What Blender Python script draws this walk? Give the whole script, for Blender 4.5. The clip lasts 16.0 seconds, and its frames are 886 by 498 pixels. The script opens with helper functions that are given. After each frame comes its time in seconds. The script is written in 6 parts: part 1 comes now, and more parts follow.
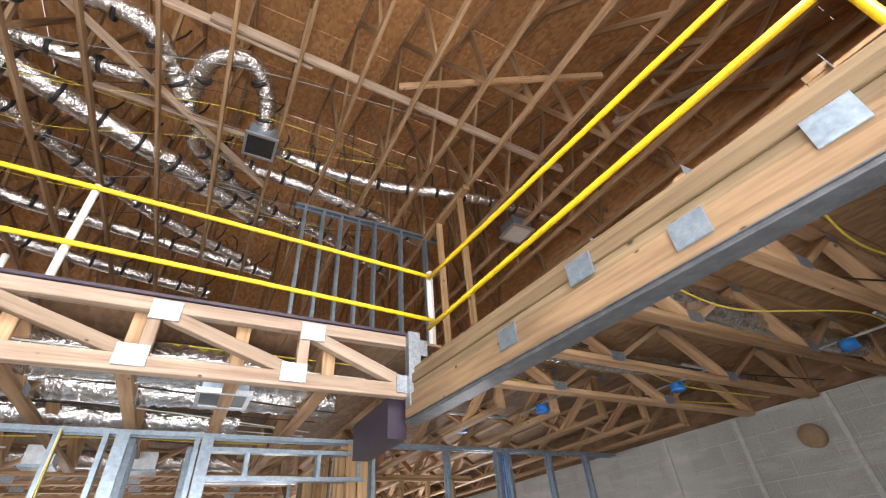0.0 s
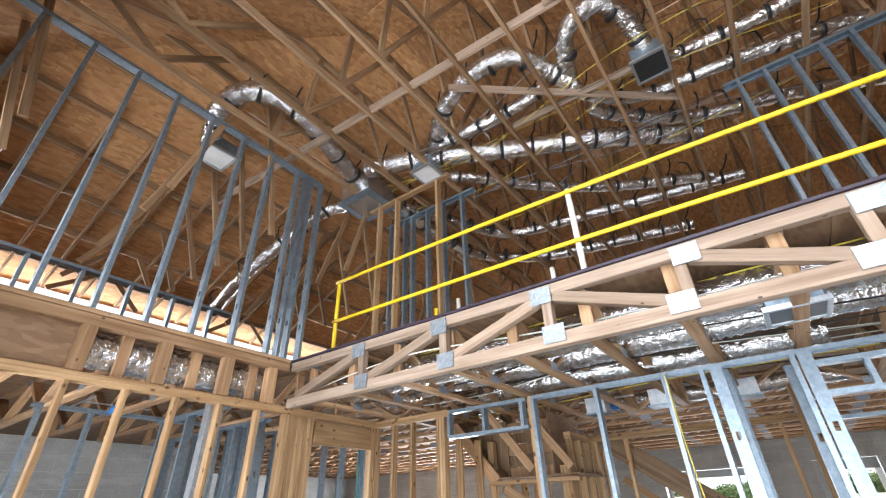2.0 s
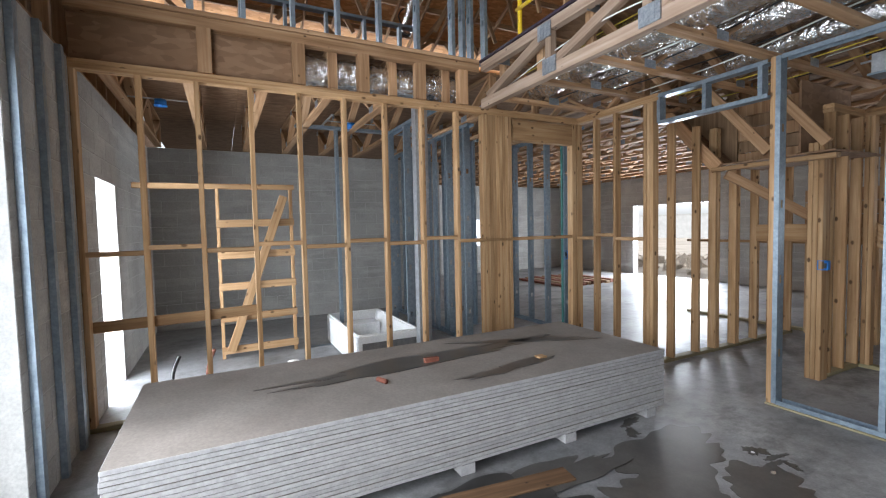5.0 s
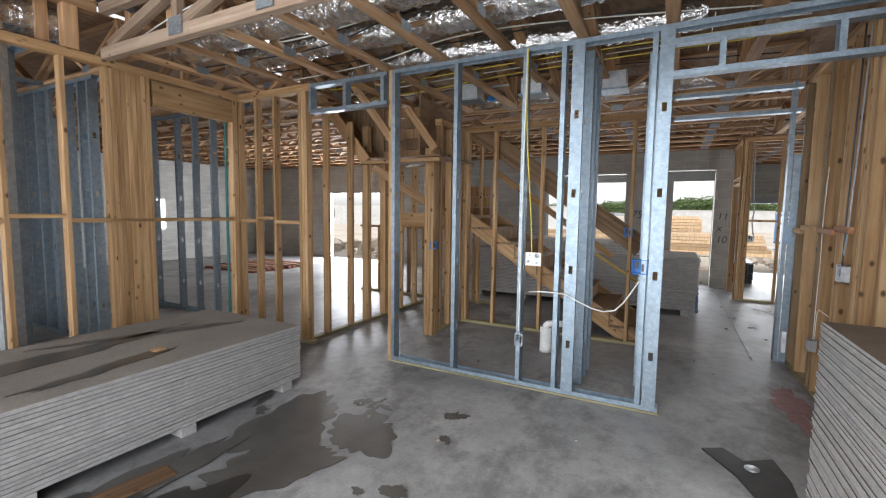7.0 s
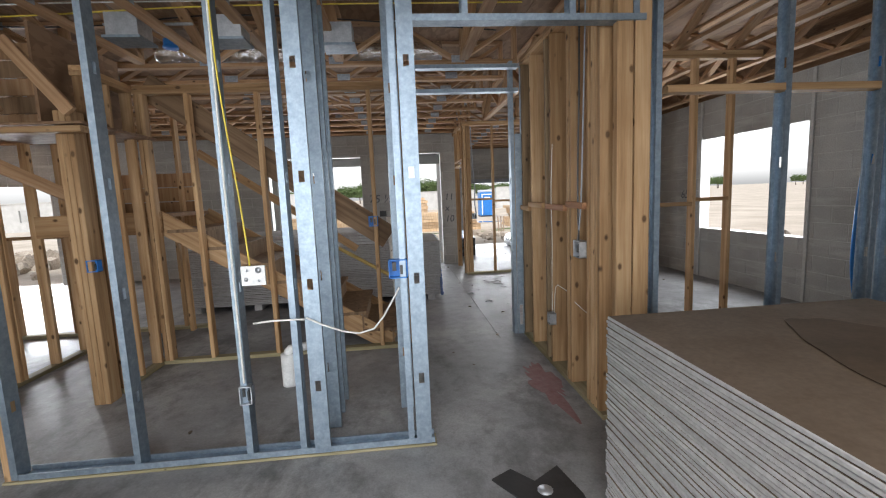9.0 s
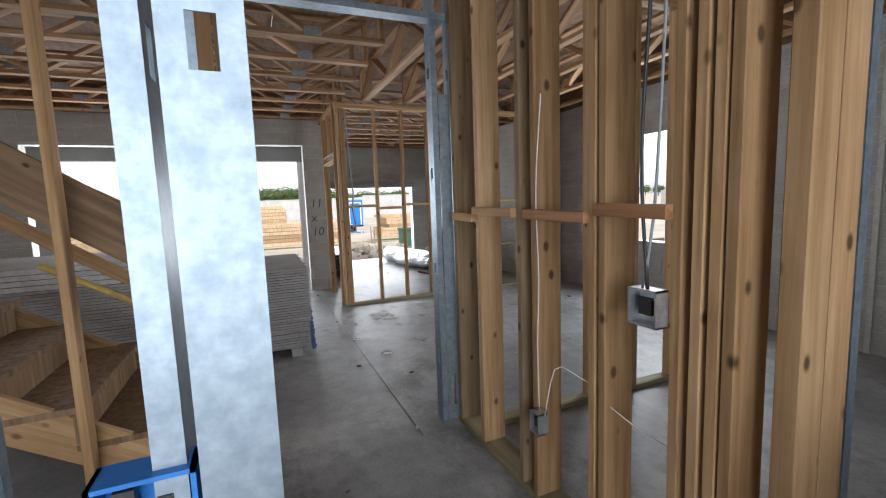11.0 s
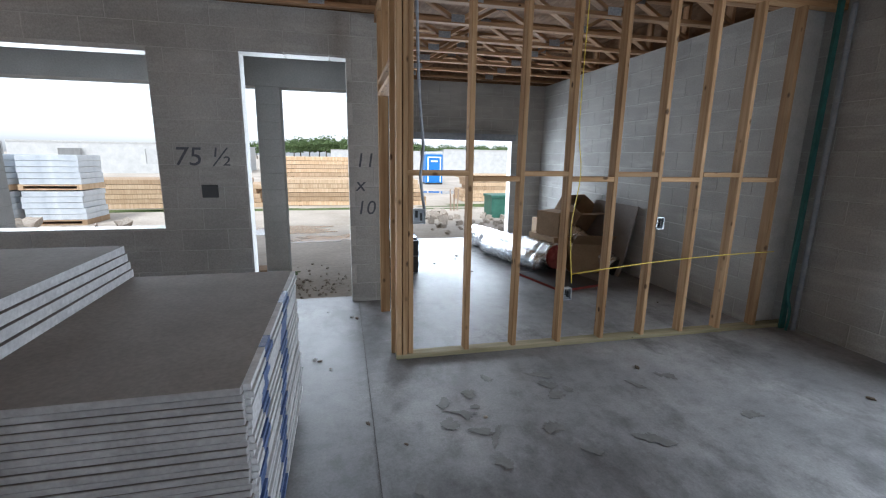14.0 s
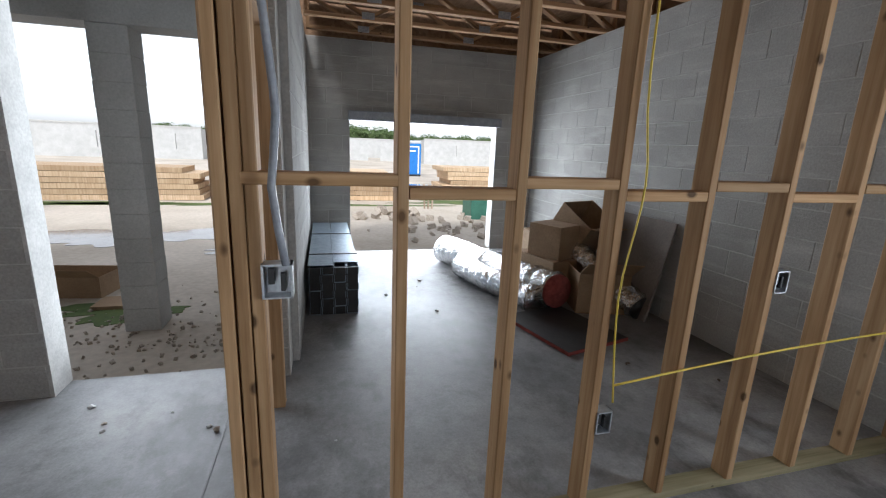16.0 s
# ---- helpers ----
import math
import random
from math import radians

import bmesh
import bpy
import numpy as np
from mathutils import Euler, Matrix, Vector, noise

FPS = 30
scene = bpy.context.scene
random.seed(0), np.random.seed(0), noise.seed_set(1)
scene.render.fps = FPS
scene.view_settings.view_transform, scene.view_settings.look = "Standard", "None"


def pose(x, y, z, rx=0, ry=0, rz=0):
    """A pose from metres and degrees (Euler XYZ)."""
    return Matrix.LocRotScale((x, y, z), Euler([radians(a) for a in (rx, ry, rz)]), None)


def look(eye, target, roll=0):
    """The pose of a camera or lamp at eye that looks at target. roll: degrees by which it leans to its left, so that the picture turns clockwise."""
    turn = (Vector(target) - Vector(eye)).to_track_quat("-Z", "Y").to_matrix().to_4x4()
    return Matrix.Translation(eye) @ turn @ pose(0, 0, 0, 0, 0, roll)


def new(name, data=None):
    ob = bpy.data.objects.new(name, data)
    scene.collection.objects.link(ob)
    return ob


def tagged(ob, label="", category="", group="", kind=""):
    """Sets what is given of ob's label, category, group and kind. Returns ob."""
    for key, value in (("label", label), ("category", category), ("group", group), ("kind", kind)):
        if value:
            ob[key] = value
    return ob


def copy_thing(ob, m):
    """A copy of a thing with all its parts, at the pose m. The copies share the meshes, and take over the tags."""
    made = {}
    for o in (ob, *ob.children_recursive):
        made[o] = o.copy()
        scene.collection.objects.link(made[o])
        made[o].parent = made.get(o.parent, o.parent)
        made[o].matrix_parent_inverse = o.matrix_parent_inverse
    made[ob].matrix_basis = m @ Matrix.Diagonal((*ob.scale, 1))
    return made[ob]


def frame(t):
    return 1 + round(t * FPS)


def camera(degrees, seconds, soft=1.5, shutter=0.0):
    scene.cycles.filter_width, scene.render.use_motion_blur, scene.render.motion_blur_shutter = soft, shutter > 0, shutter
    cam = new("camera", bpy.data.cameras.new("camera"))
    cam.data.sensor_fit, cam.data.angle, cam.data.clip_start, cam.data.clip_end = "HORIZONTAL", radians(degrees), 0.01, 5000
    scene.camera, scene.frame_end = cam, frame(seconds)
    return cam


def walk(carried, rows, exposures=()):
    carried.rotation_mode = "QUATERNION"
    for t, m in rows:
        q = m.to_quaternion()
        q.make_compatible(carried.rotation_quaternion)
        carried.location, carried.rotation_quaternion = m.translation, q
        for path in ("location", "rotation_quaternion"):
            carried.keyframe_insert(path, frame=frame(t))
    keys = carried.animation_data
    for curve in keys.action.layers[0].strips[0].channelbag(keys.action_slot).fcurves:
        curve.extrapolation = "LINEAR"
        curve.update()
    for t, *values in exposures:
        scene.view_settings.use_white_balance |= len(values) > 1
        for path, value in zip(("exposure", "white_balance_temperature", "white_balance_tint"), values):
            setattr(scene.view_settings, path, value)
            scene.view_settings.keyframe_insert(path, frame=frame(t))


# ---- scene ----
cam = camera(90.8, 16.0, 1.15)
PATH = [
    (0, (0.81, 0.226, 1.782), (1.633, 1.619, 2.957), -4.7),
    (0.5, (0.848, 0.257, 1.829), (1.047, 1.838, 3.036), -1.5),
    (1, (0.858, 0.263, 1.84), (0.586, 1.848, 3.029), -2.0),
    (1.5, (0.814, 0.296, 1.834), (0.179, 1.782, 3.013), -1.0),
    (2, (0.651, 0.279, 1.838), (-0.345, 1.677, 2.865), -2.0),
    (2.5, (0.479, 0.302, 1.805), (-0.949, 1.498, 2.532), -1.9),
    (3, (0.366, 0.454, 1.806), (-1.332, 1.457, 2.141), -0.9),
    (3.5, (0.352, 0.576, 1.753), (-1.46, 1.417, 1.855), -0.0),
    (3.7, (0.347, 0.589, 1.707), (-1.49, 1.38, 1.696), -0.3),
    (5.8, (0.786, 0.698, 1.506), (-0.865, 1.811, 1.316), -0.9),
    (6, (0.837, 0.747, 1.501), (-0.727, 1.978, 1.307), -1.1),
    (6.5, (0.98, 0.901, 1.489), (-0.367, 2.369, 1.309), -0.1),
    (7, (1.041, 1.062, 1.502), (0.116, 2.827, 1.332), 0.8),
    (7.5, (0.941, 1.238, 1.502), (0.517, 3.183, 1.31), -0.1),
    (8, (0.88, 1.421, 1.494), (0.785, 3.402, 1.235), -0.6),
    (8.5, (0.88, 1.734, 1.465), (0.917, 3.713, 1.18), -1.7),
    (9, (0.873, 2.096, 1.524), (1.056, 4.072, 1.28), -2.4),
    (9.2, (0.833, 2.27, 1.502), (1.12, 4.24, 1.311), -2.6),
    (11.3, (1.074, 4.342, 1.46), (1.859, 6.167, 1.232), -2.0),
    (11.5, (1.155, 4.545, 1.45), (1.889, 6.392, 1.223), -1.5),
    (12, (1.275, 5.076, 1.512), (1.815, 6.99, 1.298), -0.7),
    (12.5, (1.331, 5.622, 1.519), (1.824, 7.546, 1.282), -0.4),
    (13, (1.458, 6.151, 1.547), (1.846, 8.089, 1.244), -0.5),
    (13.5, (1.528, 6.7, 1.538), (1.863, 8.635, 1.156), 0.7),
    (14, (1.715, 7.149, 1.54), (2.154, 9.055, 1.124), 0.9),
    (14.5, (1.939, 7.594, 1.555), (2.458, 9.48, 1.137), 1.5),
    (15, (2.058, 8.1, 1.559), (2.705, 9.95, 1.159), 2.2),
    (15.5, (2.228, 8.55, 1.52), (2.966, 10.361, 1.098), 1.9),
    (16, (2.395, 8.901, 1.529), (2.912, 10.778, 1.073), 2.3),
]
EXPOSURES = [(0.0, 1.65, 6700, 13), (0.5, 1.6, 6150, 10), (1.0, 1.6, 5850, 10), (2.5, 1.45, 6250, 10), (3.0, 1.22, 5900, 10), (3.7, 0.9, 5850, 10), (6.0, 0.88, 6300, 10), (8.5, 0.88, 6400, 11), (9.2, 0.85, 6350, 11), (11.5, 1.03, 6200, 11), (13.2, 1.07, 5650, 8), (14.3, 0.93, 5800, 9), (15.5, 0.96, 6000, 10), (16.0, 0.88, 6000, 10)]
walk(cam, [(t, look(eye, target, roll)) for t, eye, target, roll in PATH], EXPOSURES)

# ---- light ----
world = bpy.data.worlds.new("overcast_sky")
scene.world = world
world.use_nodes = True
wn, wl = world.node_tree.nodes, world.node_tree.links
SUN_UP, SUN_ROUND = radians(52), radians(200)
sky = wn.new("ShaderNodeTexSky")
sky.sky_type, sky.sun_disc = "NISHITA", False
sky.sun_elevation, sky.sun_rotation = SUN_UP, SUN_ROUND
sky.air_density, sky.dust_density, sky.ozone_density = 1.0, 1.5, 0.6
pale = wn.new("ShaderNodeHueSaturation")
pale.inputs["Saturation"].default_value = 0.12
wl.new(sky.outputs[0], pale.inputs["Color"])
wl.new(pale.outputs[0], wn["Background"].inputs["Color"])
wn["Background"].inputs["Strength"].default_value = 0.15
sun = new("sun", bpy.data.lights.new("sun", "SUN"))
sun.data.energy, sun.data.angle, sun.data.color = 1.7, radians(14), (1.0, 0.96, 0.9)
sun.matrix_world = look((-6, -12, 20), (0, 4, 0))


def window_light(x, y, z, w, h, rx, rz, watts):
    """The sky's light through an opening."""
    ld = bpy.data.lights.new("daylight", "AREA")
    ld.shape, ld.size, ld.size_y, ld.energy, ld.color = "RECTANGLE", w, h, watts, (0.93, 0.97, 1.0)
    ob = new("daylight", ld)
    ob.matrix_world = pose(x, y, z, rx, 0, rz)
    return ob


window_light(0.0, -0.62, 1.3, 4.4, 2.3, 90, 0, 112)      # sliding door opening behind the start
window_light(-0.9, 12.0, 1.6, 1.8, 1.5, -90, 0, 33)     # front window
window_light(1.3, 12.0, 1.3, 0.9, 2.3, -90, 0, 15)      # front door
window_light(3.8, 15.5, 1.0, 2.1, 1.8, -90, 0, 66)     # garage opening
window_light(6.2, 8.1, 1.5, 1.9, 1.5, 90, 90, 65)       # east window
window_light(-7.4, 12.0, 1.1, 2.4, 2.0, -90, 0, 300)    # far front room

window_light(-4.6, -0.6, 1.0, 0.75, 2.0, 90, 0, 60)      # bathroom side door
window_light(0.6, -0.62, 4.4, 4.4, 1.7, 90, 0, 68)     # added to brighten the roof: lamp in an invented, unseen high opening
window_light(-7.85, 5.0, 4.79, 11.0, 0.12, 90, -90, 80)     # gap under the west eave
window_light(-4.1, -0.80, 4.1, 0.6, 1.1, 90, 0, 25)     # upper side window

# ---- materials ----


def shader(name):
    m = bpy.data.materials.new(name)
    m.use_nodes = True
    nt = m.node_tree
    return m, nt.nodes, nt.links, nt.nodes["Principled BSDF"]


def coords(n, l, scale, rand=0.0):
    tc, mp = n.new("ShaderNodeTexCoord"), n.new("ShaderNodeMapping")
    mp.inputs["Scale"].default_value = scale
    src = tc.outputs["Object"]
    if rand:
        oi, mul, add = n.new("ShaderNodeObjectInfo"), n.new("ShaderNodeMath"), n.new("ShaderNodeVectorMath")
        mul.operation, mul.inputs[1].default_value = "MULTIPLY", rand
        l.new(oi.outputs["Random"], mul.inputs[0])
        l.new(src, add.inputs[0])
        l.new(mul.outputs[0], add.inputs[1])
        src = add.outputs[0]
    l.new(src, mp.inputs["Vector"])
    return mp.outputs[0]


def tex_noise(n, l, vec, scale, detail=4.0, rough=0.55):
    t = n.new("ShaderNodeTexNoise")
    t.inputs["Scale"].default_value, t.inputs["Detail"].default_value, t.inputs["Roughness"].default_value = scale, detail, rough
    l.new(vec, t.inputs["Vector"])
    return t.outputs["Fac"]


def ramp(n, l, fac, stops):
    r = n.new("ShaderNodeValToRGB")
    e = r.color_ramp.elements
    while len(e) < len(stops):
        e.new(0.5)
    for el, (p, c) in zip(e, stops):
        el.position, el.color = p, (*c, 1)
    l.new(fac, r.inputs["Fac"])
    return r.outputs["Color"]


def mixc(n, l, fac, a, b, mode="MIX"):
    m = n.new("ShaderNodeMix")
    m.data_type, m.blend_type = "RGBA", mode
    for sock, v in ((m.inputs[0], fac), (m.inputs[6], a), (m.inputs[7], b)):
        if isinstance(v, (int, float)):
            sock.default_value = v
        elif isinstance(v, tuple):
            sock.default_value = (*v, 1)
        else:
            l.new(v, sock)
    return m.outputs[2]


def bump(n, l, bsdf, height, strength, dist=0.01):
    b = n.new("ShaderNodeBump")
    b.inputs["Strength"].default_value, b.inputs["Distance"].default_value = strength, dist
    l.new(height, b.inputs["Height"])
    l.new(b.outputs[0], bsdf.inputs["Normal"])


def wood_mat(name, dark, mid, light, knots=0.055, rough=0.72):
    """Sawn lumber: grain along the piece's own z, knots, and a tone of its own for each piece."""
    m, n, l, b = shader(name)
    v = coords(n, l, (1, 1, 0.045), 9.0)
    grain = tex_noise(n, l, v, 26, 5, 0.6)
    col = ramp(n, l, grain, [(0.28, dark), (0.5, mid), (0.72, light)])
    v2 = coords(n, l, (1, 1, 0.62), 7.0)
    kn = n.new("ShaderNodeTexVoronoi")
    kn.inputs["Scale"].default_value = 9.5
    l.new(v2, kn.inputs["Vector"])
    kf = ramp(n, l, kn.outputs["Distance"], [(knots * 1.0, (1, 1, 1)), (knots * 1.5, (0.45, 0.45, 0.45)), (knots * 2.0, (0, 0, 0))])
    col = mixc(n, l, kf, col, tuple(c * 0.35 for c in dark))
    v3 = coords(n, l, (1, 1, 0.5), 5.0)
    col = mixc(n, l, ramp(n, l, tex_noise(n, l, v3, 3.5, 4), [(0.42, (0, 0, 0)), (0.75, (0.55, 0.55, 0.55))]), col, dark)
    oi = n.new("ShaderNodeObjectInfo")
    tone = ramp(n, l, oi.outputs["Random"], [(0.0, (0.66, 0.62, 0.57)), (0.35, (0.92, 0.9, 0.87)), (0.6, (1, 1, 1)), (1.0, (1.14, 1.10, 1.04))])
    col = mixc(n, l, 1.0, col, tone, "MULTIPLY")
    l.new(col, b.inputs["Base Color"])
    b.inputs["Roughness"].default_value = rough
    b.inputs["Specular IOR Level"].default_value = 0.25
    bump(n, l, b, grain, 0.25, 0.004)
    return m


STUD = wood_mat("new_pine", (0.25, 0.143, 0.067), (0.425, 0.27, 0.142), (0.55, 0.385, 0.225), 0.09)
TRUSSWOOD = wood_mat("truss_pine", (0.24, 0.135, 0.07), (0.42, 0.26, 0.145), (0.54, 0.37, 0.23))
PALEWOOD = wood_mat("weathered_pine", (0.22, 0.15, 0.108), (0.35, 0.262, 0.198), (0.44, 0.35, 0.28), 0.05)
ROOFWOOD = wood_mat("roof_truss_pine", (0.19, 0.11, 0.06), (0.33, 0.21, 0.12), (0.44, 0.30, 0.18), 0.03)
LVL = wood_mat("laminated_beam", (0.115, 0.072, 0.042), (0.23, 0.150, 0.088), (0.32, 0.215, 0.13), 0.06)
WEATHERED = wood_mat("dark_weathered_pine", (0.13, 0.09, 0.055), (0.24, 0.17, 0.10), (0.33, 0.24, 0.15), 0.08)
REDPINE = wood_mat("reddish_pine", (0.20, 0.085, 0.04), (0.34, 0.17, 0.085), (0.42, 0.23, 0.13), 0.05)
WETPLANK = wood_mat("wet_plank", (0.065, 0.036, 0.02), (0.13, 0.075, 0.04), (0.20, 0.12, 0.066), 0.05)
TREATED = wood_mat("treated_plate", (0.17, 0.15, 0.08), (0.29, 0.255, 0.155), (0.38, 0.335, 0.225), 0.03)


def osb_mat(name, dark, mid, light):
    m, n, l, b = shader(name)
    v = coords(n, l, (1, 1, 1))
    vo = n.new("ShaderNodeTexVoronoi")
    vo.inputs["Scale"].default_value = 26
    wv = coords(n, l, (1, 0.38, 1))
    l.new(wv, vo.inputs["Vector"])
    flake = ramp(n, l, vo.outputs["Color"], [(0.2, dark), (0.55, mid), (0.9, light)])
    big = tex_noise(n, l, v, 0.9, 5)
    col = mixc(n, l, ramp(n, l, big, [(0.35, (0, 0, 0)), (0.75, (0.6, 0.6, 0.6))]), flake, dark)
    isl = n.new("ShaderNodeNewGeometry")
    tone = ramp(n, l, isl.outputs["Random Per Island"], [(0, (0.82, 0.8, 0.78)), (1, (1.1, 1.08, 1.04))])
    col = mixc(n, l, 1.0, col, tone, "MULTIPLY")
    l.new(col, b.inputs["Base Color"])
    b.inputs["Roughness"].default_value = 0.8
    bump(n, l, b, vo.outputs["Distance"], 0.3, 0.004)
    return m


OSB = osb_mat("osb_sheathing", (0.42, 0.21, 0.085), (0.56, 0.30, 0.13), (0.66, 0.39, 0.19))
SUBOSB = osb_mat("subfloor_strand_board", (0.29, 0.16, 0.08), (0.40, 0.235, 0.12), (0.48, 0.30, 0.165))
PLY = osb_mat("brown_plywood", (0.19, 0.11, 0.06), (0.25, 0.15, 0.085), (0.30, 0.19, 0.115))


def plain_mat(name, a, b2, scale=6.0, rough=0.6, metal=0.0, bumps=0.0, rand=False, fine=60.0, stretch=(1, 1, 1), spec=0.5):
    """A two-tone surface with coarse and fine variation."""
    m, n, l, b = shader(name)
    v = coords(n, l, stretch, 6.0 if rand else 0.0)
    c = ramp(n, l, tex_noise(n, l, v, scale, 5, 0.6), [(0.3, a), (0.7, b2)])
    f = tex_noise(n, l, v, fine, 3)
    c = mixc(n, l, 1.0, c, ramp(n, l, f, [(0.3, (0.88, 0.88, 0.88)), (0.7, (1.08, 1.08, 1.08))]), "MULTIPLY")
    if rand:
        oi = n.new("ShaderNodeObjectInfo")
        c = mixc(n, l, 1.0, c, ramp(n, l, oi.outputs["Random"], [(0, (0.9, 0.9, 0.9)), (1, (1.06, 1.06, 1.06))]), "MULTIPLY")
    l.new(c, b.inputs["Base Color"])
    b.inputs["Roughness"].default_value, b.inputs["Metallic"].default_value = rough, metal
    b.inputs["Specular IOR Level"].default_value = spec
    if bumps:
        bump(n, l, b, f, bumps, 0.006)
    return m


STEEL = plain_mat("galvanised_steel", (0.23, 0.29, 0.345), (0.34, 0.41, 0.48), 22, 0.45, 0.74, 0.05, True)
PLATE = plain_mat("nail_plate_steel", (0.27, 0.30, 0.335), (0.42, 0.455, 0.49), 30, 0.45, 0.8, 0.3)
DARKSTEEL = plain_mat("dull_steel_angle", (0.10, 0.105, 0.115), (0.17, 0.178, 0.19), 12, 0.5, 0.6)
SHEETMETAL = plain_mat("bright_sheet_metal", (0.58, 0.60, 0.62), (0.74, 0.76, 0.78), 7, 0.22, 0.85, 0.1)
YELLOW = plain_mat("yellow_paint", (0.78, 0.52, 0.01), (0.88, 0.62, 0.02), 5, 0.45)
WHITEPOST = plain_mat("white_plastic_sleeve", (0.62, 0.6, 0.56), (0.78, 0.76, 0.72), 8, 0.5)
# Black plastic; also stands for shade at the track ends and hose mouth.
BLACK = plain_mat("black_plastic_and_shade", (0.012, 0.012, 0.013), (0.03, 0.03, 0.03), 12, 0.45)
BLUEBOX = plain_mat("blue_box_plastic", (0.01, 0.13, 0.45), (0.02, 0.2, 0.6), 12, 0.5)
BOXSTEEL = plain_mat("junction_box_steel", (0.42, 0.45, 0.48), (0.6, 0.62, 0.65), 20, 0.4, 0.8)
WHITE = plain_mat("white_paint", (0.72, 0.72, 0.7), (0.82, 0.82, 0.8), 5, 0.5)
TUBWHITE = plain_mat("white_acrylic", (0.78, 0.8, 0.8), (0.86, 0.87, 0.87), 4, 0.2)
YCABLE = plain_mat("yellow_cable_jacket", (0.62, 0.47, 0.05), (0.7, 0.55, 0.08), 12, 0.5)
WCABLE = plain_mat("white_cable_jacket", (0.66, 0.65, 0.6), (0.75, 0.74, 0.7), 12, 0.5)
GCABLE = plain_mat("grey_conduit", (0.2, 0.22, 0.25), (0.3, 0.32, 0.35), 12, 0.5)
BPIPE = plain_mat("blue_water_pipe", (0.01, 0.16, 0.5), (0.02, 0.22, 0.62), 8, 0.4)
TEAL = plain_mat("teal_wall_wrap", (0.018, 0.10, 0.095), (0.04, 0.17, 0.155), 6, 0.6)
PURPLE = plain_mat("dark_coated_steel", (0.022, 0.014, 0.026), (0.04, 0.026, 0.045), 4, 0.5)
CARD = plain_mat("brown_cardboard", (0.25, 0.16, 0.09), (0.34, 0.23, 0.135), 4, 0.8, rand=True)
RUBBLE = plain_mat("broken_rubble", (0.26, 0.22, 0.18), (0.5, 0.44, 0.37), 8, 0.9, bumps=0.4, rand=True)


def foil_mat():
    m, n, l, b = shader("crinkled_foil")
    v = coords(n, l, (1, 1, 1), 3.0)
    f = tex_noise(n, l, v, 17, 3, 0.6)
    c = ramp(n, l, f, [(0.3, (0.62, 0.62, 0.62)), (0.7, (0.92, 0.92, 0.91))])
    l.new(c, b.inputs["Base Color"])
    b.inputs["Metallic"].default_value, b.inputs["Roughness"].default_value = 0.95, 0.19
    bump(n, l, b, f, 0.9, 0.035)
    return m


FOIL = foil_mat()


def concrete_mat():
    """Trowelled slab with cloudy tones, dark damp stains and grit."""
    m, n, l, b = shader("concrete_slab")
    v = coords(n, l, (1, 1, 1))
    cloud = tex_noise(n, l, v, 0.8, 8, 0.62)
    c = ramp(n, l, cloud, [(0.30, (0.145, 0.145, 0.15)), (0.5, (0.24, 0.24, 0.245)), (0.70, (0.38, 0.375, 0.37))])
    st = tex_noise(n, l, coords(n, l, (1, 0.6, 1)), 1.7, 7, 0.7)
    c = mixc(n, l, ramp(n, l, st, [(0.51, (0, 0, 0)), (0.64, (0.72, 0.72, 0.72))]), c, (0.085, 0.083, 0.082))
    pal = tex_noise(n, l, coords(n, l, (1.2, 1, 1)), 2.9, 6, 0.7)
    c = mixc(n, l, ramp(n, l, pal, [(0.62, (0, 0, 0)), (0.8, (0.45, 0.45, 0.45))]), c, (0.42, 0.415, 0.41))
    mid = tex_noise(n, l, v, 9, 7, 0.72)
    c = mixc(n, l, 1.0, c, ramp(n, l, mid, [(0.3, (0.74, 0.73, 0.72)), (0.5, (1, 1, 1)), (0.72, (1.16, 1.16, 1.16))]), "MULTIPLY")
    grit = tex_noise(n, l, v, 90, 3)
    c = mixc(n, l, 1.0, c, ramp(n, l, grit, [(0.3, (0.86, 0.86, 0.86)), (0.7, (1.1, 1.1, 1.1))]), "MULTIPLY")
    l.new(c, b.inputs["Base Color"])
    l.new(ramp(n, l, cloud, [(0.3, (0.42, 0.42, 0.42)), (0.7, (0.62, 0.62, 0.62))]), b.inputs["Roughness"])
    bump(n, l, b, grit, 0.12, 0.004)
    return m


CONCRETE = concrete_mat()


